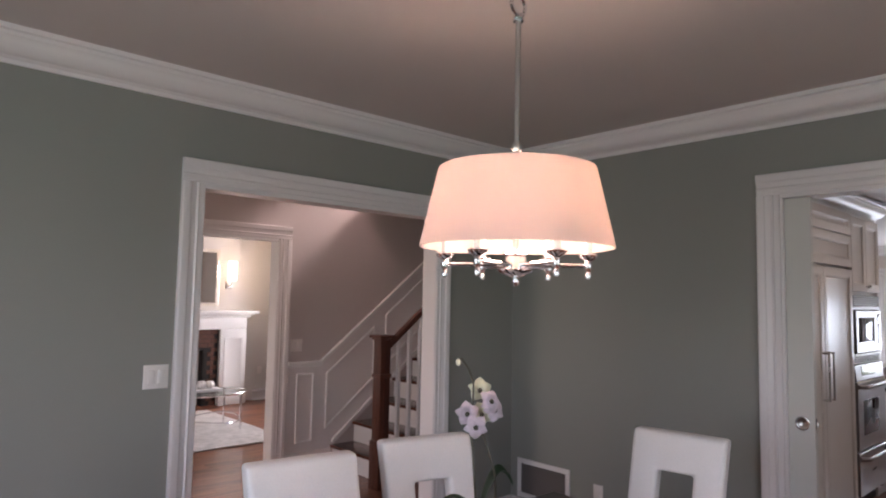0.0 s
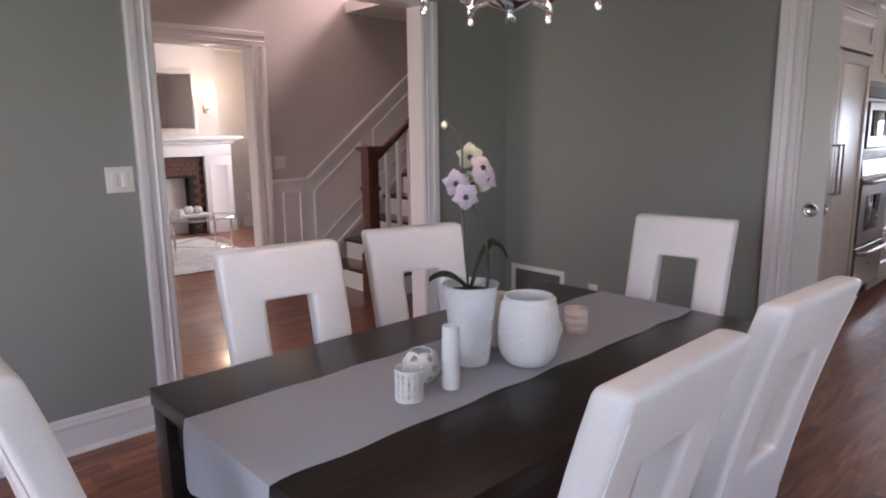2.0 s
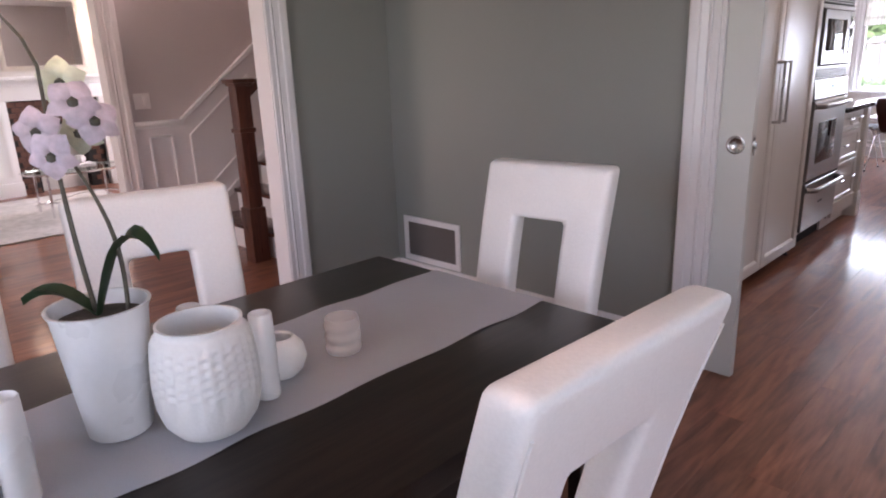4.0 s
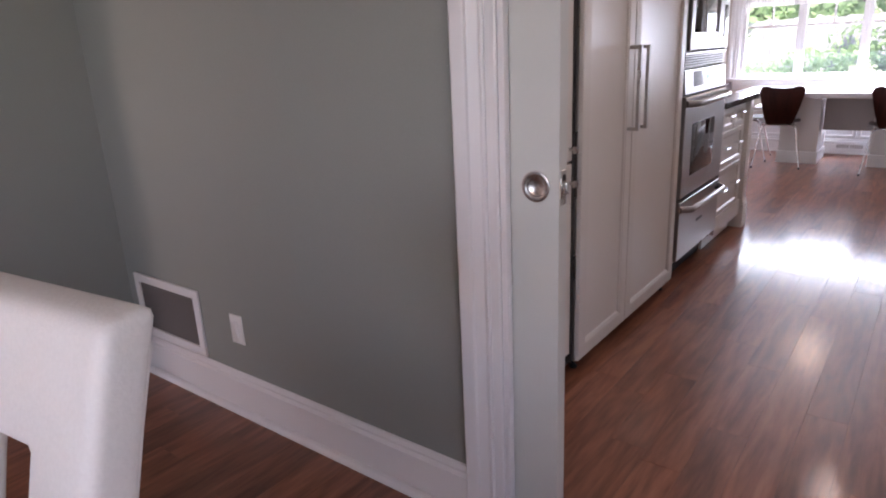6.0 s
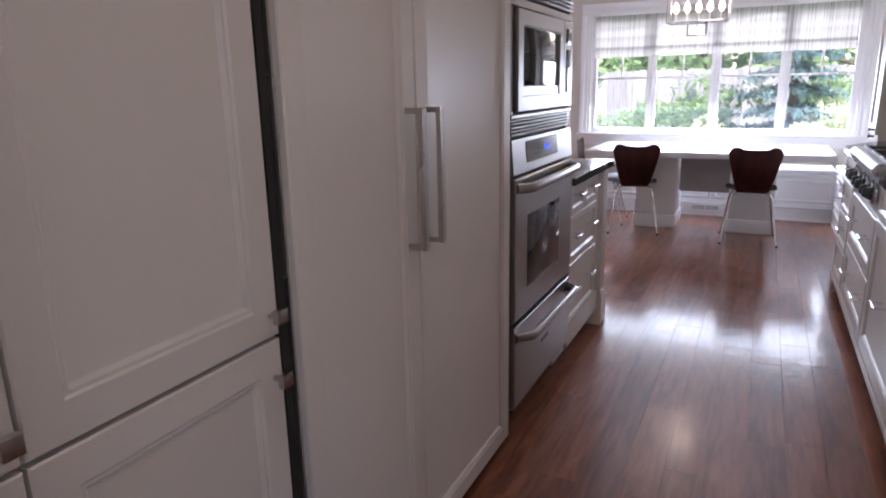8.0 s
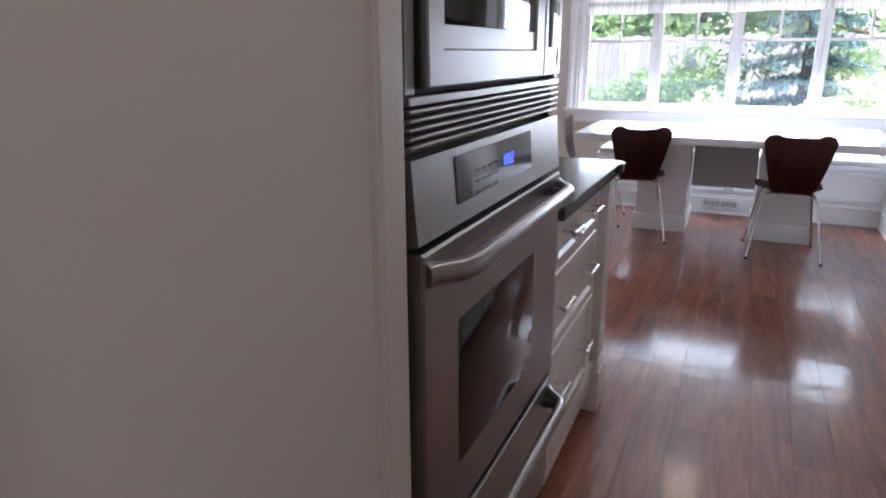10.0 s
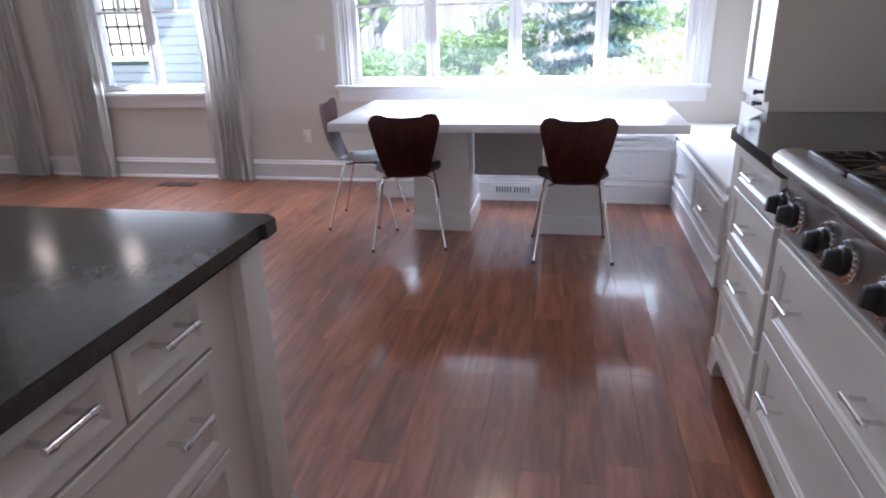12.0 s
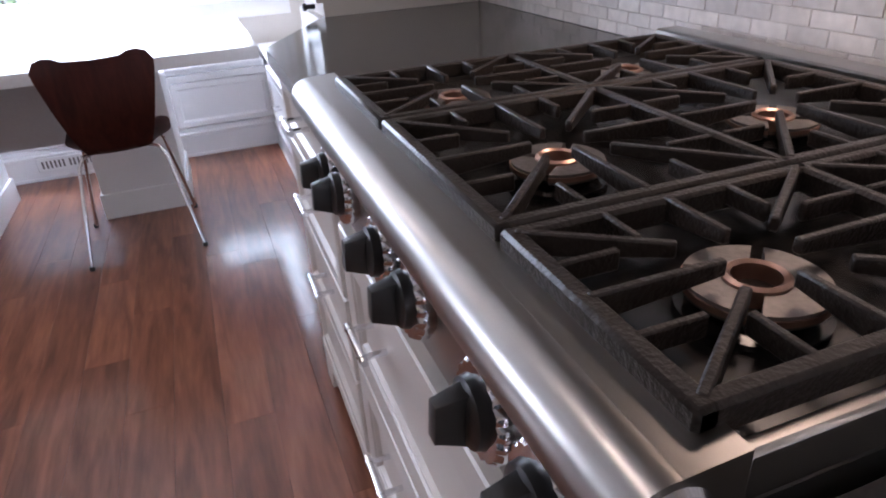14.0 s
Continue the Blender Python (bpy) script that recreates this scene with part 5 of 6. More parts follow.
for x0, x1, lab in ((7.972, 8.99, "dark grey polished quartz worktop past the cooktop"), (5.43, 7.098, "dark grey polished quartz worktop before the cooktop")):
    bm = bmesh.new()
    ol = [(x0, -0.296), (x1, -0.296), (x1, 0.20), (8.56, 0.43), (x0, 0.43)] if x0 > 7.5 else [(x0, -0.296), (x1, -0.296), (x1, 0.43), (x0, 0.43)]
    prism(bm, ol, lambda u, v, w: (u, v, w), 0.887, 0.922)
    tagged(part("worktop", bm, M_QUARTZ, None, "", 0), lab, "worktop")
# cabinet under the cut-back end of the worktop
u = thing("corner_cabinet", pose(8.505, -0.29, 0), "cream corner cabinet under the end of the worktop", "cabinet")
bm = bmesh.new()
prism(bm, [(0, 0), (0.44, 0), (0.44, 0.47), (0.04, 0.66), (0, 0.67)], lambda a, b, w: (a, b, w), 0.0, 0.8865)
part("body", bm, M_CAB, u, "", 0)

# range top
rg = thing("gas_cooktop", pose(7.968, 0.400, 0, 0, 0, 180), "stainless steel six-burner gas cooktop with black iron grates", "cooktop")
RW = 0.862
part("body", cube(0, RW, 0.0, 0.66, 0.733, 0.932), M_STEEL, rg, "", 0)
bm = bmesh.new()
prism(bm, [(-0.001, 0.735), (-0.004, 0.735), (-0.016, 0.905), (-0.001, 0.915)], lambda u, v, w: (w, u, v), 0.0, RW)
fp_ = part("control_panel", bm, M_STEEL, rg, "", 25)
bm = bmesh.new()
prism(bm, [(0.012, 0.972), (-0.026, 0.970)] + arc((-0.030, 0.940), 0.030, 82, 250, 12) + [(-0.02, 0.912), (0.012, 0.912)], lambda u, v, w: (w, u, v), -0.004, RW + 0.002)
part("bullnose", bm, M_STEEL, rg, "rounded steel front rail", 50)
for s in (-0.0045, RW + 0.0025):
    bm = bmesh.new()
    lathe(bm, [(0, -0.005), (0.024, -0.005), (0.0255, 0.0), (0.023, 0.004), (0, 0.005)], (s, -0.030, 0.940), 24, Matrix.Rotation(radians(90), 4, "Y"))
    part("end_cap", bm, M_CHROME, rg)
bm = cube(0, 0.020, 0.012, 0.66, 0.932, 0.966, 0.003, 1)
bx(bm, RW - 0.012, RW, 0.012, 0.66, 0.932, 0.966, 0.003, 1)
bx(bm, 0, RW, 0.61, 0.66, 0.932, 0.975, 0.003, 1)
part("side_trim", bm, M_STEEL, rg)
part("burner_tray", cube(0.020, RW - 0.012, 0.012, 0.61, 0.9325, 0.938), M_ENAMEL, rg, "black enamel tray", 0)
for kx in (0.035, 0.130, 0.330, 0.450, 0.640, 0.742):
    tilt = Matrix.Rotation(radians(90 - 4), 4, "X")
    c = (kx, -0.010, 0.824)
    bm = bmesh.new()
    lathe(bm, [(0.026, -0.004), (0.042, -0.002), (0.044, 0.004), (0.044, 0.015), (0.040, 0.021), (0.033, 0.022), (0.030, 0.014)], c, 72, tilt, wave=lambda i, j: 0.0032 * abs(math.sin(i * math.pi / 4)) if j in (2, 3, 4) else 0)
    bz = part("knob_bezel", bm, M_CHROME, fp_, "ridged chrome bezel")
    bm = bmesh.new()
    lathe(bm, [(0.0, 0.010), (0.032, 0.010), (0.033, 0.020), (0.031, 0.030), (0.024, 0.034), (0, 0.034)], c, 28, tilt)
    g = cube(-0.013, 0.013, -0.030, 0.030, 0.016, 0.060, 0.004)
    for v in g.verts:
        if v.co.z > 0.04:
            v.co.y *= 0.66
            v.co.x *= 0.62
    g.transform(Matrix.Translation(c) @ tilt)
    me = bpy.data.meshes.new("grip")
    g.to_mesh(me)
    g.free()
    bm.from_mesh(me)
    bpy.data.meshes.remove(me)
    part("knob", bm, M_PLASTIC, bz, "black knob with a wedge grip")
for gx0, gx1 in ((0.084, 0.322), (0.326, 0.632), (0.636, 0.846)):
    gy0, gy1, gz = -0.006, 0.548, 0.985
    g = bmesh.new()
    cx = (gx0 + gx1) / 2
    for b in ((gx0, gx0 + 0.014, gy0, gy1), (gx1 - 0.014, gx1, gy0, gy1), (gx0, gx1, gy0, gy0 + 0.016), (gx0, gx1, gy1 - 0.016, gy1), (gx0, gx1, (gy0 + gy1) / 2 - 0.006, (gy0 + gy1) / 2 + 0.006)):
        bx(g, *b, gz - 0.036 if b[3] - b[2] < 0.02 and b[2] < 0 else gz - 0.022, gz, 0.003, 1)
    grate = part("grate", g, M_IRON, rg, "black cast iron grate")
    for by in (gy0 + 0.139, gy1 - 0.139):
        hx, hy = (gx1 - gx0) / 2 - 0.008, 0.130
        ends = [(hx, 0, 0.030), (-hx, 0, 0.030), (0, hy, 0.030), (0, -hy, 0.030)]
        ends += [(sx * hx, sy * hy, 0.052) for sx in (-1, 1) for sy in (-1, 1)]
        for ex, ey, inner in ends:
            f = bmesh.new()
            far = math.hypot(ex, ey)
            bx(f, inner, far, -0.0036, 0.0036, gz - 0.020, gz + 0.001, 0.0015, 1)
            for v in f.verts:
                if v.co.x < inner + 0.01 and v.co.z < gz - 0.01:
                    v.co.z += 0.009
            f.transform(Matrix.Translation((cx, by, 0)) @ Matrix.Rotation(math.atan2(ey, ex), 4, "Z"))
            part("finger", f, M_IRON, grate)
        for s_ in (-1, 1):
            for q in (0.44, -0.44):
                f = bmesh.new()
                bx(f, *sorted((cx + s_ * hx, cx + s_ * (hx - 0.046))), by + q * hy - 0.0032, by + q * hy + 0.0032, gz - 0.016, gz, 0.0015, 1)
                part("short_finger", f, M_IRON, grate)
                f = bmesh.new()
                bx(f, cx + q * hx - 0.0032, cx + q * hx + 0.0032, *sorted((by + s_ * hy, by + s_ * (hy - 0.050))), gz - 0.016, gz, 0.0015, 1)
                part("short_finger", f, M_IRON, grate)
        b = part("burner", lathe(bmesh.new(), [(0, 0.938), (0.050, 0.938), (0.051, 0.943), (0.034, 0.946), (0.036, 0.953), (0.0, 0.953)], (cx, by, 0), 32), M_ENAMEL, rg)
        for k in range(4):
            f = bmesh.new()
            a0, a1 = 90 * k + 50, 90 * k + 130
            prism(f, arc((cx, by), 0.0470, a0, a1, 8) + arc((cx, by), 0.0225, a1 - 8, a0 + 8, 6), lambda u, v, w: (u, v, w), 0.9535, 0.9635)
            part("burner_segment", f, M_BURNER, b, "grey burner head segment")
            f = bmesh.new()
            prism(f, arc((cx, by), 0.0482, a0, a1, 8) + arc((cx, by), 0.0466, a1, a0, 8), lambda u, v, w: (u, v, w), 0.9560, 0.9605)
            part("outer_ring", f, M_COPPER, b)
        part("burner_ring", lathe(bmesh.new(), [(0.0165, 0.953), (0.0165, 0.9655), (0.0195, 0.9675), (0.0225, 0.9655), (0.0225, 0.953)], (cx, by, 0), 32), M_COPPER, b, "copper coloured burner ring")

# tall hutch standing on the worktop's end, its door ajar edge on
hu = thing("hutch_cabinet", pose(8.95, 0.228, 0.9225, 0, 0, 180), "tall cream hutch cabinet with small nickel knobs standing past the worktop", "cabinet")
part("carcass", cube(-0.345, 0.0, 0.02, 0.515, 0.0, 1.50), M_CREAM, hu, "", 0)
d = part("door", rings(bmesh.new(), -0.345, 0.0, 0.04, 1.49, [(a, b + 0.0195) for a, b in FRONT]), M_CAB, hu, "", 25)
for z in (0.03, 0.075):
    bm = tube(bmesh.new(), [(-0.03, 0.0, z), (-0.03, -0.03, z)], 0.007, 10)
    part("knob", lathe(bm, [(0, -0.006), (0.011, -0.004), (0.011, 0.006), (0, 0.008)], (-0.03, -0.03, z), 14, Matrix.Rotation(radians(90), 4, "X")), M_PLASTIC, d, "dark knob")
lower = thing("low_cabinet", pose(8.96, 0.225, 0, 0, 0, 180), "cream base cabinet under the tall hutch", "cabinet")
part("body", cube(-0.335, 0.0, 0.0, 0.51, 0.0, 0.9215), M_CAB, lower, "", 0)

# hood over the cooktop
hd = thing("range_hood", pose(7.51, -0.298, 1.62), "white range hood with a stainless steel lower edge", "range hood")
bm = bmesh.new()
prism(bm, [(0, 0.06), (0.62, 0.06), (0.62, 0.12), (0.45, 0.42), (0.36, 0.879), (0, 0.879)], lambda u, v, w: (w, u, v), -0.46, 0.46)
part("body", bm, M_CAB, hd, "", 30)
part("lower_edge", cube(-0.47, 0.47, 0, 0.635, 0.0, 0.0595, 0.004), M_STEEL, hd)

# ---- breakfast corner ----
kt = thing("breakfast_table", pose(9.724, 0.349, 0), "long pale stone-topped breakfast table on two white pedestals", "table")
part("tabletop", cube(0, 1.023, 0, 2.014, 0.690, 0.740, 0.004), M_STONE, kt, "pale polished stone top")
for y0, y1 in ((0.397, 0.783), (1.219, 1.60)):
    p = part("pedestal", cube(0.325, 0.80, y0 + 0.012, y1 - 0.012, 0.12, 0.6895, 0.003), M_WHITE, kt)
    part("pedestal_base", cube(0.313, 0.812, y0, y1, 0, 0.12, 0.006), M_WHITE, p)
part("cross_panel", cube(0.50, 0.54, 0.783, 1.219, 0.33, 0.6895), M_PANELGREY, kt, "grey board between the pedestals", 0)


def shell_chair(m, label):
    """Faces -y; a moulded shell narrowed at the waist, on four bent steel legs."""
    c = thing("shell_chair", m, label, "chair", "shell chairs at the breakfast table")
    rows = []
    bm = bmesh.new()
    prof = []
    for i in range(25):
        f = i / 24
        if f < 0.5:
            g = f / 0.5
            y, z = -0.22 + 0.40 * g, 0.435 + 0.012 * (1 - g) ** 2 - 0.010 * math.sin(g * 3.1) - 0.02 * max(0, 0.12 - g) / 0.12
            w = 0.205 * (1 - 0.25 * max(0, 0.2 - g) / 0.2) if g < 0.55 else 0.205 - 0.085 * ((g - 0.55) / 0.45) ** 1.3
        else:
            g = (f - 0.5) / 0.5
            y, z = 0.18 + 0.055 * math.sin(min(1, g * 1.6) * 1.57) + 0.035 * g, 0.435 + 0.365 * g ** 1.12
            w = 0.120 + 0.096 * (g / 0.9) ** 0.85 if g < 0.9 else 0.216 - 0.022 * ((g - 0.9) / 0.1) ** 2
        prof.append((y, z, w, f))
    for y, z, w, f in prof:
        row = []
        for k in range(13):
            s = (k - 6) / 6
            up = 0.022 * s * s if f < 0.5 else 0
            fwd = -0.025 * s * s if f >= 0.5 else 0
            top = -0.008 * (1 - abs(s)) ** 1.0 * max(0, f - 0.9) / 0.1 if f > 0.9 else 0
            row.append(bm.verts.new((w * s * (0.93 if f >= 0.5 else 0.97), y + fwd, z + up + top + (0.012 * max(0, f - 0.9) / 0.1 * (1 if 0.5 < abs(s) < 0.95 else 0)))))
        rows.append(row)
    for a, b in zip(rows, rows[1:]):
        for k in range(12):
            bm.faces.new((a[k], a[k + 1], b[k + 1], b[k]))
    bmesh.ops.solidify(bm, geom=bm.faces[:], thickness=0.009)
    part("shell", bm, M_SHELL, c, "dark red-brown moulded shell", 60)
    for sx in (-1, 1):
        for tip, mid in (((sx * 0.215, 0.235, 0), (sx * 0.155, 0.13, 0.405)), ((sx * 0.215, -0.215, 0), (sx * 0.155, -0.11, 0.405))):
            leg = part("leg", tube(bmesh.new(), [tip, tuple(0.94 * b + 0.06 * a for a, b in zip(tip, mid)), tuple(v * s for v, s in zip(mid, (0.88, 0.94, 1.03))), (mid[0] * 0.55, mid[1] * 0.5, 0.418)], 0.0075, 10), M_CHROME, c, "thin chrome leg")
            part("foot", lathe(bmesh.new(), [(0, 0), (0.010, 0), (0.010, 0.018), (0, 0.018)], (tip[0], tip[1], 0), 12), M_PLASTIC, leg)
    part("seat_bracket", cube(-0.09, 0.09, -0.07, 0.08, 0.410, 0.4205, 0.003, 1), M_CHROME, c)
    return c


shell_chair(pose(9.865, 1.925, 0, 0, 0, 101), "dark red-brown shell chair with chrome legs at the breakfast table")
shell_chair(pose(9.775, 0.945, 0, 0, 0, 93), "dark red-brown shell chair with chrome legs at the breakfast table")
shell_chair(pose(10.20, 2.275, 0, 0, 0, 4), "dark red-brown shell chair at the end of the breakfast table")

# window seat along the window and the south wall
ws = thing("window_bench", pose(10.80, -0.296, 0), "white built-in window bench with panelled front", "bench")
part("body", cube(0.0, 0.49, 0.51, 2.70, 0.0, 0.42), M_WHITE, ws, "", 0)
part("seat_top", cube(-0.02, 0.49, 0.51, 2.70, 0.4205, 0.455, 0.004), M_WHITE, ws)
for y0, y1 in ((0.53, 1.06), (1.07, 1.60), (1.61, 2.14), (2.15, 2.69)):
    bm = rings(bmesh.new(), y0, y1, 0.17, 0.415, SLIM)
    bm.transform(Matrix.Rotation(radians(-90), 4, "Z") @ Matrix.Diagonal((-1, 1, 1, 1)))
    part("front_panel", bm, M_WHITE, ws, "", 25)
bm = bmesh.new()
prism(bm, BASE, lambda u, v, w: (-u, w, v), 0.53, 2.70)
part("base_moulding", bm, M_WHITE, ws, "", 25)
bm = cube(-0.034, -0.026, 1.50, 1.80, 0.05, 0.125, 0.002, 1)
gr = part("floor_vent", bm, M_WHITE, ws, "white vent grille in the bench base")
for k in range(12):
    y = 1.535 + 0.02 * k + (0.012 if k > 5 else 0)
    part("slot", cube(-0.0355, -0.0345, y, y + 0.009, 0.068, 0.108), M_GREYDUCT, gr, "", 0)
sb = thing("side_bench", pose(11.288, 0.222, 0, 0, 0, 180), "white built-in bench with drawers along the side wall", "bench")
part("body", cube(0.0, 1.988, 0.0, 0.515, 0.0, 0.42), M_WHITE, sb, "", 0)
part("seat_top", cube(0.0, 1.988, -0.02, 0.515, 0.4205, 0.455, 0.004), M_WHITE, sb)
for x0, x1 in ((0.52, 1.24), (1.25, 1.98)):
    d = part("drawer", rings(bmesh.new(), x0, x1, 0.175, 0.415, SLIM), M_WHITE, sb, "", 25)
    pull(d, (x0 + x1) / 2, 0.30, 0.10)
bm = bmesh.new()
prism(bm, BASE, lambda u, v, w: (w, -u, v), 0.52, 1.988)
part("base_moulding", bm, M_WHITE, sb, "", 25)
for nm, b, m in (("bench_cushion", (-0.01, 0.47, 0.54, 2.68), ws), ("bench_cushion", (-0.0, 1.90, 0.0, 0.47), sb)):
    o = tagged(part(nm, cube(*b, 0.4555, 0.500, 0.016, 3), M_CUSHION), "white flat seat cushion lying on the built-in bench", "cushion")
    o.matrix_world = m.matrix_world.copy()

# windows
def window(name, y0, y1, z0, z1, n, label, muntin):
    t = thing(name, pose(11.33, 0, 0), label, "window", kind="structure")
    step = (y1 - y0) / n
    for k in range(n):
        a, b = y0 + step * k, y0 + step * (k + 1)
        bm = bmesh.new()
        f = 0.048
        for q in ((a, b, z0, z0 + f), (a, b, z1 - f, z1), (a, a + f, z0 + f, z1 - f), (b - f, b, z0 + f, z1 - f)):
            bx(bm, -0.02, 0.035, q[0] + 0.001, q[1] - 0.001, q[2], q[3], 0.003, 1)
        s = part("sash", bm, M_WHITE, t)
        part("muntin", cube(-0.012, 0.02, a + f, b - f, muntin - 0.011, muntin + 0.011, 0.002, 1), M_WHITE, s)
        part("muntin", cube(-0.011, 0.019, (a + b) / 2 - 0.010, (a + b) / 2 + 0.010, muntin + 0.0112, z1 - f, 0.002, 1), M_WHITE, s)
        g = part("pane", cube(0.004, 0.008, a + f - 0.004, b - f + 0.004, z0 + f - 0.004, z1 - f + 0.004), M_GLASS, s, "", 0)
        g.visible_shadow = False
    return t


window("window_1", WY0 + 0.01, WY1 - 0.01, WZ0 + 0.005, WZ1 - 0.005, 4, "wide white four-casement kitchen window onto a green garden", 1.385)
window("window_2", FY0 + 0.01, FY1 - 0.01, FZ0 + 0.005, FZ1 - 0.005, 2, "white double casement window between linen curtains", 1.385)
for nm, a, b, z0, z1 in (("trim_window_1", WY0, WY1, WZ0, WZ1), ("trim_window_2", FY0, FY1, FZ0, FZ1)):
    casing(nm, "y", 11.292, -1, a, b, z1, z0, M_WHITE)
    bm = cube(11.235, 11.292, a - 0.14, b + 0.14, z0 - 0.03, z0, 0.004)
    bx(bm, 11.268, 11.291, a - 0.118, b + 0.118, z0 - 0.13, z0 - 0.031, 0.004)
    fixed(nm.replace("trim", "sill"), bm, M_WHITE, "", "sill")
    fixed(nm.replace("trim", "jamb"), bx(bx(bx(cube(11.294, 11.45, a, a + 0.012, z0, z1), 11.294, 11.45, b - 0.012, b, z0, z1), 11.294, 11.45, a, b, z1 - 0.012, z1), 11.294, 11.45, a, b, z0, z0 + 0.006), M_WHITE, "", "trim", 0)
rb = thing("roman_shade", pose(11.288, 0, 0), "pale striped cloth roman shade drawn half up", "blind")
bm = bmesh.new()
nz = 26
rows = []
for i in range(nz + 1):
    z = 2.045 - (2.045 - 1.610) * i / nz
    off = -0.012 - 0.010 * abs(math.sin(i * 0.48)) - (0.02 if i > nz - 6 else 0)
    rows.append([bm.verts.new((off + 0.002 * math.sin(k * 1.7), 0.165 + (2.655 - 0.165) * k / 40, z + 0.004 * math.sin(k * 0.9) * (1 if i == nz else 0))) for k in range(41)])
for a, b in zip(rows, rows[1:]):
    for k in range(40):
        bm.faces.new((a[k], a[k + 1], b[k + 1], b[k]))
part("cloth", bm, M_BLIND, rb, "", 60)
part("head_rail", cube(-0.04, -0.002, 0.16, 2.66, 2.0455, 2.075, 0.003), M_WHITE, rb)


def curtain(y0, y1, label):
    t = thing("curtain", pose(11.20, 0, 0), label, "curtain", "linen curtains at the family window")
    bm = bmesh.new()
    n = 44
    rows = []
    for i in range(16):
        z = 0.008 + (2.30 - 0.008) * i / 15
        rows.append([bm.verts.new((0.030 * math.sin(k * 0.86 + 0.18 * i * math.sin(k)) * (1.1 - 0.5 * i / 15) - 0.01, y0 + (y1 - y0) * k / n + 0.008 * math.sin(i * 0.8 + k), z)) for k in range(n + 1)])
    for a, b in zip(rows, rows[1:]):
        for k in range(n):
            bm.faces.new((a[k], a[k + 1], b[k + 1], b[k]))
    bmesh.ops.solidify(bm, geom=bm.faces[:], thickness=0.003)
    part("cloth", bm, M_CURTAIN, t, "", 70)


curtain(3.60, 3.95, "pale linen curtain hanging to the floor beside the window")
curtain(4.92, 5.30, "pale linen curtain hanging to the floor beside the window")
curtain(5.60, 5.95, "pale linen curtain hanging to the floor by the far corner")
rod = thing("curtain_rod", pose(11.20, 0, 2.32), "slim nickel curtain rod above the window", "curtain rod")
part("rod", tube(bmesh.new(), [(0, 3.5, 0), (0, 6.0, 0)], 0.012, 10), M_NICKEL, rod)
for y in (3.53, 5.97):
    part("bracket", tube(bmesh.new(), [(0, y, 0), (0.09, y, 0)], 0.008, 8), M_NICKEL, rod)
rv = thing("floor_register", pose(11.0, 4.22, 0), "brown slotted wooden heat register set in the floor", "vent")
part("plate", cube(-0.06, 0.06, -0.17, 0.17, 0.0015, 0.007, 0.002, 1), M_TREAD, rv)
for k in range(9):
    part("slot", cube(-0.045, 0.045, -0.15 + 0.034 * k, -0.135 + 0.034 * k, 0.0071, 0.0078), M_DARK, rv, "", 0)

# open-frame pendant over the breakfast table
pc = thing("pendant_light", pose(9.85, 1.475, -0.045), "open chrome frame pendant with lit candle bulbs", "pendant lamp")
bm = bmesh.new()
for z in (1.86, 2.24):
    for a, b in (((-0.11, -0.235), (-0.11, 0.235)), ((0.11, -0.235), (0.11, 0.235)), ((-0.11, -0.235), (0.11, -0.235)), ((-0.11, 0.235), (0.11, 0.235))):
        tube(bm, [(*a, z), (*b, z)], 0.006, 6)
for x in (-0.11, 0.11):
    for y in (-0.235, 0.235):
        tube(bm, [(x, y, 1.86), (x, y, 2.24)], 0.006, 6)
part("frame", bm, M_CHROME, pc)
bm = bmesh.new()
for a, b in (((-0.05, -0.07), (-0.05, 0.07)), ((0.05, -0.07), (0.05, 0.07)), ((-0.05, -0.07), (0.05, -0.07)), ((-0.05, 0.07), (0.05, 0.07))):
    tube(bm, [(*a, 1.755), (*b, 1.755)], 0.006, 6)
    tube(bm, [(*a, 1.755), (*a, 1.86)], 0.006, 6)
part("lower_frame", bm, M_CHROME, pc)
part("stem", tube(bmesh.new(), [(0, 0, 1.86), (0, 0, 2.53)], 0.008, 8), M_CHROME, pc)
part("cross_bar", tube(bmesh.new(), [(0, -0.235, 1.86), (0, 0.235, 1.86)], 0.007, 8), M_CHROME, pc)
part("canopy", lathe(bmesh.new(), [(0, 2.515), (0.06, 2.52), (0.065, 2.544), (0, 2.544)], seg=28), M_CHROME, pc)
for y in (-0.18, -0.09, 0.0, 0.09, 0.18):
    cd = part("candle_sleeve", lathe(bmesh.new(), [(0.010, 1.867), (0.010, 1.94), (0, 1.94)], (0.012, y, 0), 12), M_CERAMIC, pc)
    part("bulb", lathe(bmesh.new(), [(0.008, 1.94), (0.022, 1.965), (0.024, 1.985), (0.012, 2.02), (0, 2.035)], (0.012, y, 0), 12), M_BULB, cd, "lit bulb")

for dx, dy, watts in DOWNLIGHTS:
    dl = thing("downlight", pose(dx, dy, KCE), "round white recessed ceiling downlight, lit", "ceiling light", "recessed kitchen downlights")
    part("trim_ring", lathe(bmesh.new(), [(0.045, -0.001), (0.045, -0.006), (0.066, -0.006), (0.070, -0.001)], seg=28), M_WHITE, dl)
    part("lens", lathe(bmesh.new(), [(0.0, -0.003), (0.045, -0.003), (0.045, -0.001), (0, -0.001)], seg=24), M_DOWN, dl, "glowing lens")
# ---- garden ----
bm = bmesh.new()
bx(bm, -250, 250, -250, 250, -0.6, -0.35)
tagged(part("ground", bm, M_LAWN, None, "", 0), "", "lawn", "", "structure")


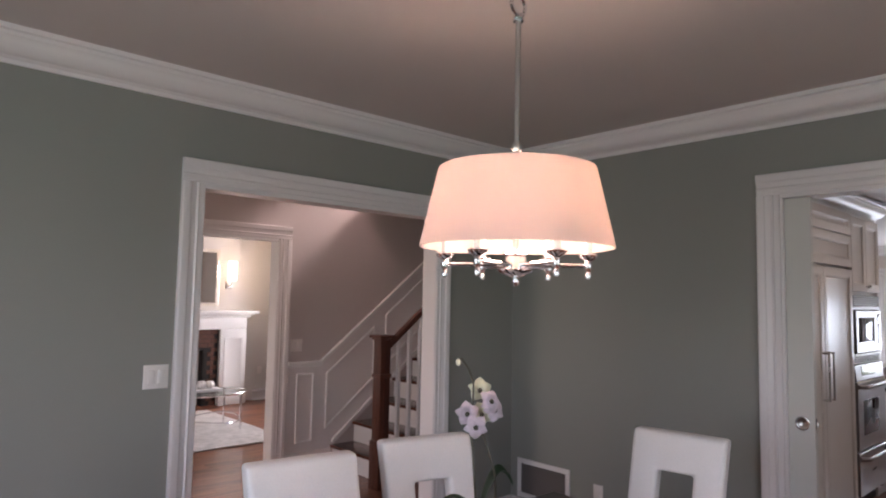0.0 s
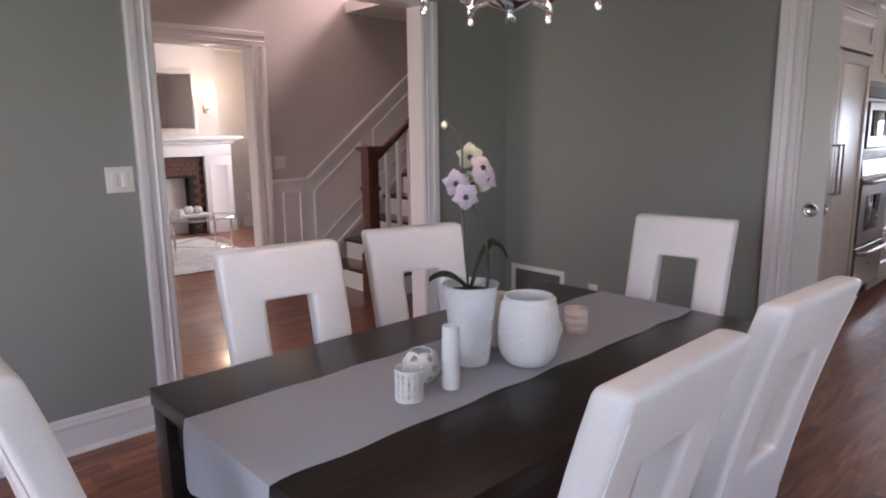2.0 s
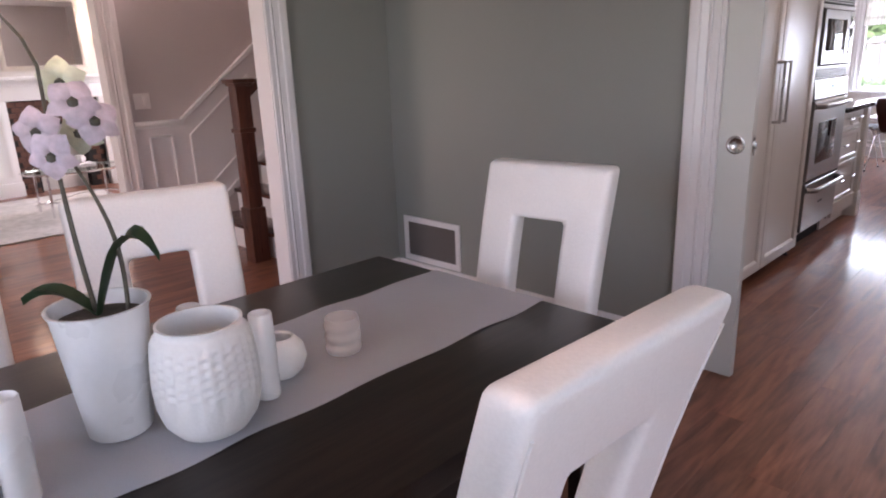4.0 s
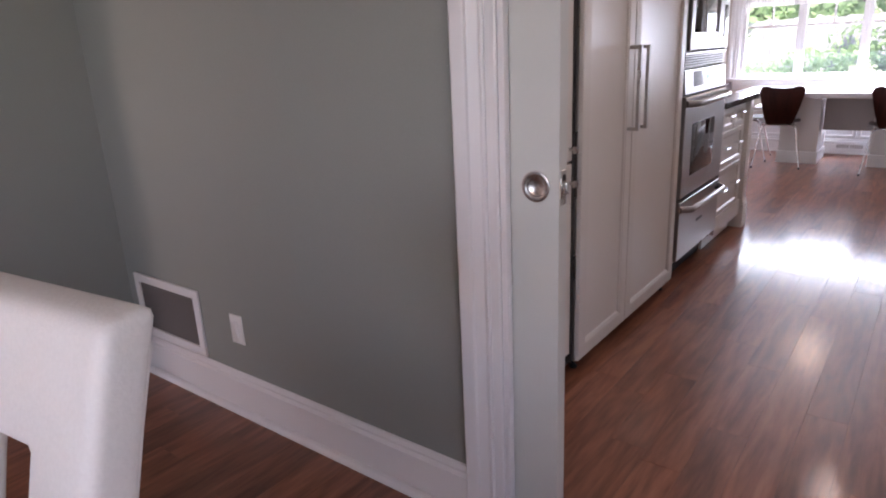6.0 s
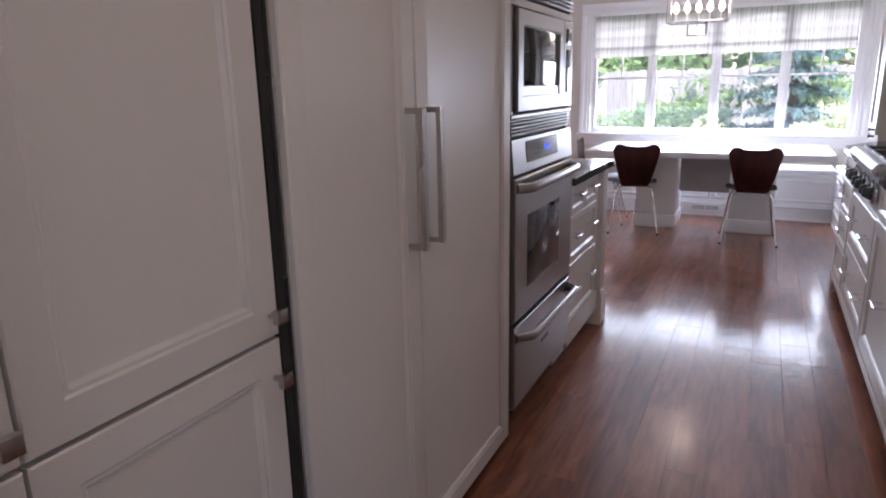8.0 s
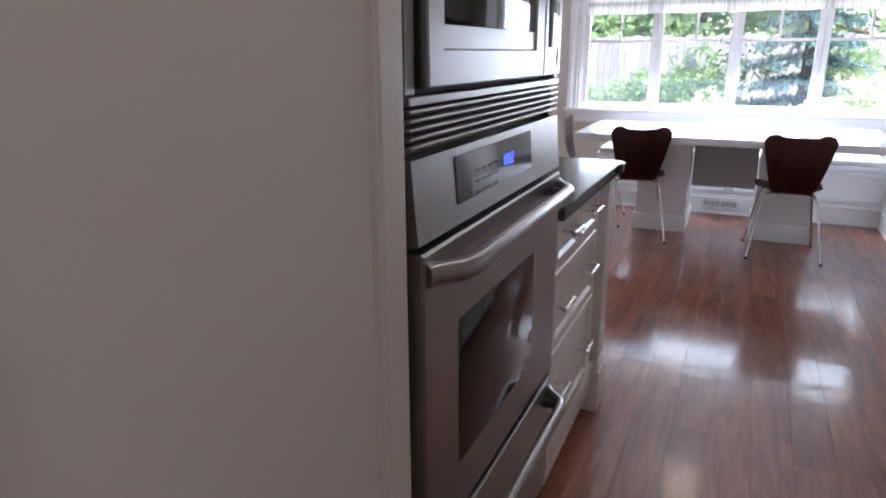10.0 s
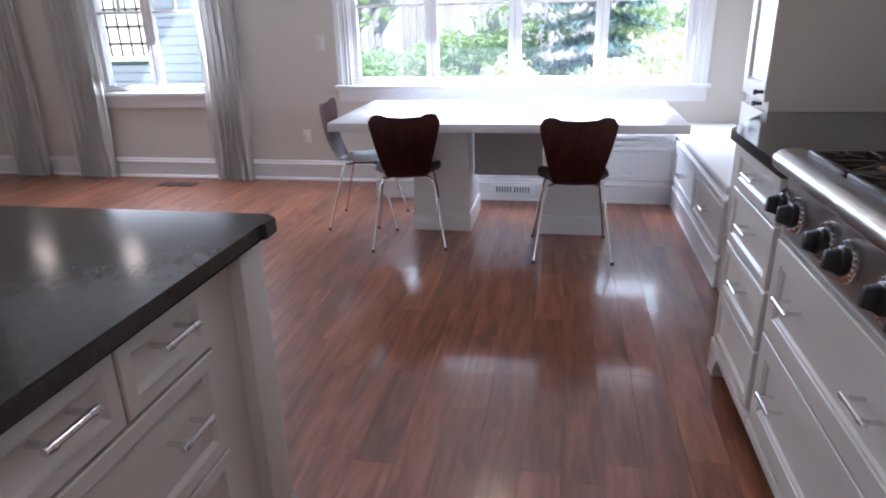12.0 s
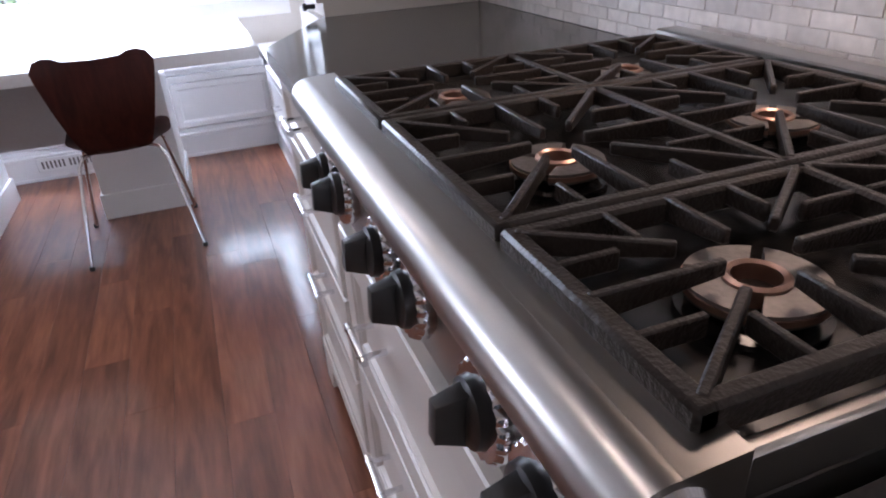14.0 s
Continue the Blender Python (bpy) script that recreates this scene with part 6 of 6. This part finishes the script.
def leaf_cloud(name, material, parent, blobs, count, size, seed):
    """Many small bent leaves scattered through overlapping clumps."""
    r = random.Random(seed)
    vs, fs = [], []
    total = sum(b[3] ** 2 for b in blobs)
    for bx_, by_, bz_, br in blobs:
        for _ in range(int(count * br ** 2 / total)):
            d = Vector((r.gauss(0, 1), r.gauss(0, 1), r.gauss(0, 1))).normalized() * br * (0.55 + 0.5 * r.random())
            p = Vector((bx_, by_, bz_)) + Vector((d.x, d.y, d.z * 0.8))
            u = Vector((r.gauss(0, 1), r.gauss(0, 1), r.gauss(0, 0.7))).normalized()
            w = u.cross(Vector((r.gauss(0, 1), r.gauss(0, 1), r.gauss(0, 1)))).normalized()
            s = size * r.uniform(0.6, 1.4)
            n = len(vs)
            vs += [p - u * s, p + w * s * 0.42, p + u * s, p - w * s * 0.42]
            fs.append((n, n + 1, n + 2, n + 3))
    me = bpy.data.meshes.new(name)
    me.from_pydata(vs, [], fs)
    me.materials.append(material)
    ob = new(name, me)
    ob.parent = parent
    return ob


def tree(x, y, h, spread, material, label, seed, low=0.9, count=6500):
    r = random.Random(seed)
    t = thing("tree", pose(x, y, -0.35), label, "tree", "garden trees behind the fence")
    bm = tube(bmesh.new(), [(0, 0, 0), (0.05, 0.03, h * 0.25), (-0.04, 0.06, h * 0.55), (0, 0, h * 0.85)], 0.16, 10, 0.04)
    blobs = []
    for k in range(9):
        a, z = r.uniform(0, 6.28), r.uniform(low, h * 0.85)
        d = spread * r.uniform(0.35, 0.8)
        e = (d * math.cos(a), d * math.sin(a), z + 0.5)
        tube(bm, [(0, 0, z * 0.8), (e[0] * 0.5, e[1] * 0.5, z * 0.95), e], 0.06, 6, 0.015)
        blobs.append((*e, spread * r.uniform(0.3, 0.5)))
    blobs.append((0, 0, h * 0.9, spread * 0.45))
    part("trunk", bm, M_BARK, t)
    leaf_cloud("crown", material, t, blobs, count, 0.15, seed + 1)
    return t


def shrub(x, y, r0, material, label, seed, count=1500, size=0.06):
    r = random.Random(seed)
    t = thing("shrub", pose(x, y, -0.35), label, "shrub", "garden shrubs before the fence")
    bm = bmesh.new()
    blobs = []
    for k in range(7):
        a, d = r.uniform(0, 6.28), r.uniform(0.1, 0.7) * r0
        e = (d * math.cos(a), d * math.sin(a), r0 * r.uniform(0.5, 1.25))
        tube(bm, [(0, 0, 0), e], 0.02, 5, 0.006)
        blobs.append((*e, r0 * r.uniform(0.3, 0.5)))
    part("stems", bm, M_BARK, t)
    leaf_cloud("foliage", material, t, blobs, count, size, seed + 1)


for x, y, h, s, sd in ((21.5, -4.5, 7, 2.6, 1), (22.5, -1.6, 8, 2.8, 3), (21.0, 5.4, 6.5, 2.4, 5), (23.0, 8.2, 8, 3.0, 7), (22.0, 2.4, 7.5, 2.6, 9), (26.0, 0.5, 9, 3.4, 13), (26, -7, 9, 3.4, 15), (27, 5, 9, 3.4, 17)):
    tree(x, y, h, s, M_LEAVES, "leafy green garden tree with an uneven crown", sd)
# blue spruce
sp = thing("spruce", pose(17.2, 0.45, -0.35), "blue-green spruce tree with drooping layered branches", "tree")
bm = tube(bmesh.new(), [(0, 0, 0), (0, 0, 5.2)], 0.11, 8, 0.015)
vs, fs = [], []
r = random.Random(21)
for k in range(15):
    z = 0.3 + k * 0.33
    reach = 1.25 * (1 - k / 15.5)
    for j in range(11):
        a = j * 6.283 / 11 + k * 0.7 + r.uniform(-0.2, 0.2)
        d = Vector((math.cos(a), math.sin(a), 0))
        tip = d * reach * r.uniform(0.8, 1.1) + Vector((0, 0, z - 0.22))
        tube(bm, [(0, 0, z), tip], 0.014, 4, 0.004)
        for q in range(60):
            f = r.uniform(0.15, 1.05)
            p = Vector((0, 0, z)).lerp(tip, f) + Vector((r.gauss(0, 0.05), r.gauss(0, 0.05), r.gauss(0, 0.03)))
            u = (d * 0.6 + Vector((r.gauss(0, 0.6), r.gauss(0, 0.6), r.gauss(-0.2, 0.4)))).normalized() * 0.11
            w = u.cross(Vector((0, 0, 1))).normalized() * 0.03
            n = len(vs)
            vs += [p - u, p + w, p + u, p - w]
            fs.append((n, n + 1, n + 2, n + 3))
part("trunk", bm, M_BARK, sp)
me = bpy.data.meshes.new("needles")
me.from_pydata(vs, [], fs)
me.materials.append(M_SPRUCE)
new("needles", me).parent = sp
for x, y, r0, mt, sd in ((16.2, 1.75, 0.75, M_PALELEAF, 31), (16.4, -0.15, 0.85, M_PALELEAF, 33), (15.8, 0.75, 0.55, M_PALELEAF, 35), (16.6, -1.3, 0.95, M_PALELEAF, 37), (16.9, 2.6, 0.7, M_LEAVES, 39), (17.2, 4.4, 0.8, M_LEAVES, 41), (17.6, -2.6, 1.1, M_LEAVES, 43), (17.8, 1.4, 0.9, M_LEAVES, 45), (18.3, 2.0, 1.2, M_LEAVES, 47), (18.5, -0.9, 1.4, M_LEAVES, 49), (18.6, -2.2, 1.5, M_LEAVES, 51), (18.4, 5.2, 0.8, M_LEAVES, 53), (15.6, -0.75, 0.6, M_PALELEAF, 55), (15.5, 1.3, 0.5, M_PALELEAF, 57), (17.9, 0.3, 1.2, M_LEAVES, 59), (18.6, 3.0, 1.0, M_LEAVES, 61), (16.9, -0.7, 0.9, M_PALELEAF, 63), (16.0, 0.25, 0.7, M_PALELEAF, 65)):
    shrub(x, y, r0, mt, "pale green flowering garden shrub" if mt is M_PALELEAF else "dense green garden shrub", sd)

# board fence
fe = thing("garden_fence", pose(19.5, 0, -0.35), "weathered grey upright-board garden fence", "fence")
bd = part("board", cube(-0.012, 0.012, -0.068, 0.068, 0.05, 1.95, 0.004, 1), M_FENCE, fe)
bd.location = (0, -9, 0)
for k in range(1, 150):
    o = bd.copy()
    scene.collection.objects.link(o)
    o.location = (0, -9 + 0.145 * k, 0.02 * math.sin(k * 1.7))
for z in (0.35, 1.55):
    part("rail", cube(0.013, 0.05, -9, 12.7, z, z + 0.09), M_FENCE, fe, "", 0)
for k in range(10):
    part("post", cube(0.051, 0.14, -9 + 2.4 * k, -8.91 + 2.4 * k, 0, 2.0, 0.004, 1), M_FENCE, fe)

# neighbour's house
nh = thing("neighbour_house", pose(17.5, 7.2, -0.35), "blue-grey sided house with white trim and a lattice window", "house")
bm = bmesh.new()
prism(bm, [(0, 0), (7.0, 0), (7.0, 2.7), (3.5, 4.8), (0, 2.7)], lambda u, v, w: (w, u, v), 0, 6)
wl = part("wall", bm, M_SIDING, nh, "", 0)
for k in range(16):
    part("siding_board", cube(-0.022, -0.001, 0.02, 6.98, 0.1 + 0.16 * k, 0.245 + 0.16 * k), M_SIDING, wl, "", 0)
bm = bmesh.new()
prism(bm, [(-0.35, 2.49), (3.5, 4.8), (7.35, 2.49), (7.35, 2.62), (3.5, 4.95), (-0.35, 2.62)], lambda u, v, w: (w, u, v), -0.35, 6.3)
part("roof", bm, M_ROOF, nh, "", 0)
wn = part("window", rings(bmesh.new(), 0, 1.1, 0, 1.3, [(0, 0), (0, -0.05), (0.07, -0.05), (0.08, -0.02)]), M_WHITE, nh, "white window", 25)
wn.matrix_local = pose(-0.024, 1.5, 0.95, 0, 0, -90)
wn.location.y = 2.4
for k in range(4):
    o = part("muntin", cube(0.2 + 0.22 * k, 0.23 + 0.22 * k, -0.035, -0.021, 0.08, 1.22), M_DARK, wn, "", 0)
for k in range(3):
    o = part("muntin", cube(0.08, 1.02, -0.035, -0.0212, 0.3 + 0.3 * k, 0.33 + 0.3 * k), M_DARK, wn, "", 0)
# ---- floor boards and wall tiles ----
def varied(m, source, spread):
    """Lets each piece be a little lighter or darker than the next."""
    t = m.node_tree
    b = t.nodes["Principled BSDF"]
    old = b.inputs["Base Color"].links[0].from_socket
    rnd = t.nodes.new("ShaderNodeObjectInfo").outputs["Random"] if source == "OBJECT" else t.nodes.new("ShaderNodeNewGeometry").outputs["Random Per Island"]
    mrn, hsv = t.nodes.new("ShaderNodeMapRange"), t.nodes.new("ShaderNodeHueSaturation")
    mrn.inputs[3].default_value, mrn.inputs[4].default_value = 1 - spread, 1 + spread * 0.6
    t.links.new(rnd, mrn.inputs[0])
    t.links.new(mrn.outputs[0], hsv.inputs["Value"])
    t.links.new(old, hsv.inputs["Color"])
    t.links.new(hsv.outputs[0], b.inputs["Base Color"])
    return m


sub = fixed("floor", cube(-1.6, 11.45, -1.75, 9.6, -0.3, -0.004), M_UNDER, "", "floor", 0)
BW, GAP, CH = 0.130, 0.00025, 0.0004
LENGTHS = (0.55, 0.80, 1.05, 1.40, 1.85)


def board_mesh(length):
    me = bpy.data.meshes.new("board")
    x, y = length / 2 - GAP, BW / 2 - GAP
    vs = [(sx * (x - i), sy * (y - i), z) for i, z in ((0, -0.006), (0, -CH), (CH, 0)) for sx, sy in ((-1, -1), (1, -1), (1, 1), (-1, 1))]
    fs = [(8, 9, 10, 11)] + [(4 * k + a, 4 * k + (a + 1) % 4, 4 * k + 4 + (a + 1) % 4, 4 * k + 4 + a) for k in (0, 1) for a in range(4)]
    me.from_pydata(vs, [], fs)
    me.materials.append(M_FLOOR)
    return me


MESHES = {n: board_mesh(n) for n in LENGTHS}
rb_ = random.Random(8)
jv, jf, singles = [], [], 0
rows = int((9.6 + 1.75) / BW)
for k in range(rows):
    y = -1.75 + BW * (k + 0.5)
    x = -1.6 - rb_.uniform(0, 0.9)
    while x < 11.4:
        n = rb_.choice(LENGTHS)
        c = x + n / 2
        x += n
        if y > 6.6 and c > 5.2 or y > 3.4 and 6.0 < c < 7.2 or y < -0.4 and c > 4.0:
            continue
        if 4.6 < c < 10.9 and 0.33 < y < 3.2 and singles < 300:
            o = new("board", MESHES[n])
            o.parent, o.location = sub, (c, y, 0)
            singles += 1
            continue
        a, b = max(c - n / 2, -1.6) + GAP, c + n / 2 - GAP
        w = BW / 2 - GAP
        i0 = len(jv)
        for i, z in ((0, -0.006), (0, -CH), (CH, 0)):
            jv += [(a + i, y - w + i, z), (b - i, y - w + i, z), (b - i, y + w - i, z), (a + i, y + w - i, z)]
        jf.append((i0 + 8, i0 + 9, i0 + 10, i0 + 11))
        jf += [(i0 + 4 * q + e, i0 + 4 * q + (e + 1) % 4, i0 + 4 * q + 4 + (e + 1) % 4, i0 + 4 * q + 4 + e) for q in (0, 1) for e in range(4)]
me = bpy.data.meshes.new("floor_boards")
me.from_pydata(jv, [], jf)
me.materials.append(M_FLOORJ)
o = new("floor_boards", me)
o.parent = sub
tagged(o, kind="stuff")

# marble tiles behind the cooktop
M_TILE = varied(mat("marble_tile", (0.71, 0.68, 0.655), 0.35, var=0.17, scale=14, fine=45, bump=0.1), "OBJECT", 0.20)
M_TILEJ = varied(mat("marble_tile_joined", (0.71, 0.68, 0.655), 0.35, var=0.17, scale=14, fine=45, bump=0.1), "ISLAND", 0.20)
bk = fixed("backsplash", cube(5.45, 8.948, -0.2995, -0.294, 0.9225, 1.618), M_GROUT, "", "tiles", 0)
TW, TH, TG = 0.076, 0.0262, 0.0008


def tile(x0, x1, z0, z1, d=0.0):
    e, yb, yf = 0.0008, -0.294, -0.2915 + d
    return [(x0, yb, z0), (x1, yb, z0), (x1, yb, z1), (x0, yb, z1), (x0, yf - 0.0006, z0), (x1, yf - 0.0006, z0), (x1, yf - 0.0006, z1), (x0, yf - 0.0006, z1), (x0 + e, yf, z0 + e), (x1 - e, yf, z0 + e), (x1 - e, yf, z1 - e), (x0 + e, yf, z1 - e)]


TF = [(8, 11, 10, 9)] + [(4 * q + e, 4 * q + 4 + e, 4 * q + 4 + (e + 1) % 4, 4 * q + (e + 1) % 4) for q in (0, 1) for e in range(4)]
tm = bpy.data.meshes.new("tile")
tm.from_pydata(tile(-TW / 2 + TG, TW / 2 - TG, -TH / 2 + TG, TH / 2 - TG), [], TF)
tm.materials.append(M_TILE)
jv, jf, singles = [], [], 0
for r in range(26):
    z = 0.9225 + TH * (r + 0.5)
    for k in range(47):
        x = 5.47 + TW * (k + 0.5 + (0.5 if r % 2 else 0))
        if x + TW / 2 > 8.948 or z + TH / 2 > 1.618:
            continue
        dy = rb_.uniform(-0.0004, 0.0004)
        if 7.15 < x < 8.75 and r < 15 and singles < 300:
            o = new("tile", tm)
            o.parent, o.location = bk, (x, dy, z)
            singles += 1
        else:
            i0 = len(jv)
            jv += tile(x - TW / 2 + TG, x + TW / 2 - TG, z - TH / 2 + TG, z + TH / 2 - TG, dy)
            jf += [tuple(i0 + q for q in f) for f in TF]
me = bpy.data.meshes.new("tile_field")
me.from_pydata(jv, [], jf)
me.materials.append(M_TILEJ)
o = new("tile_field", me)
o.parent = bk
tagged(o, kind="stuff")
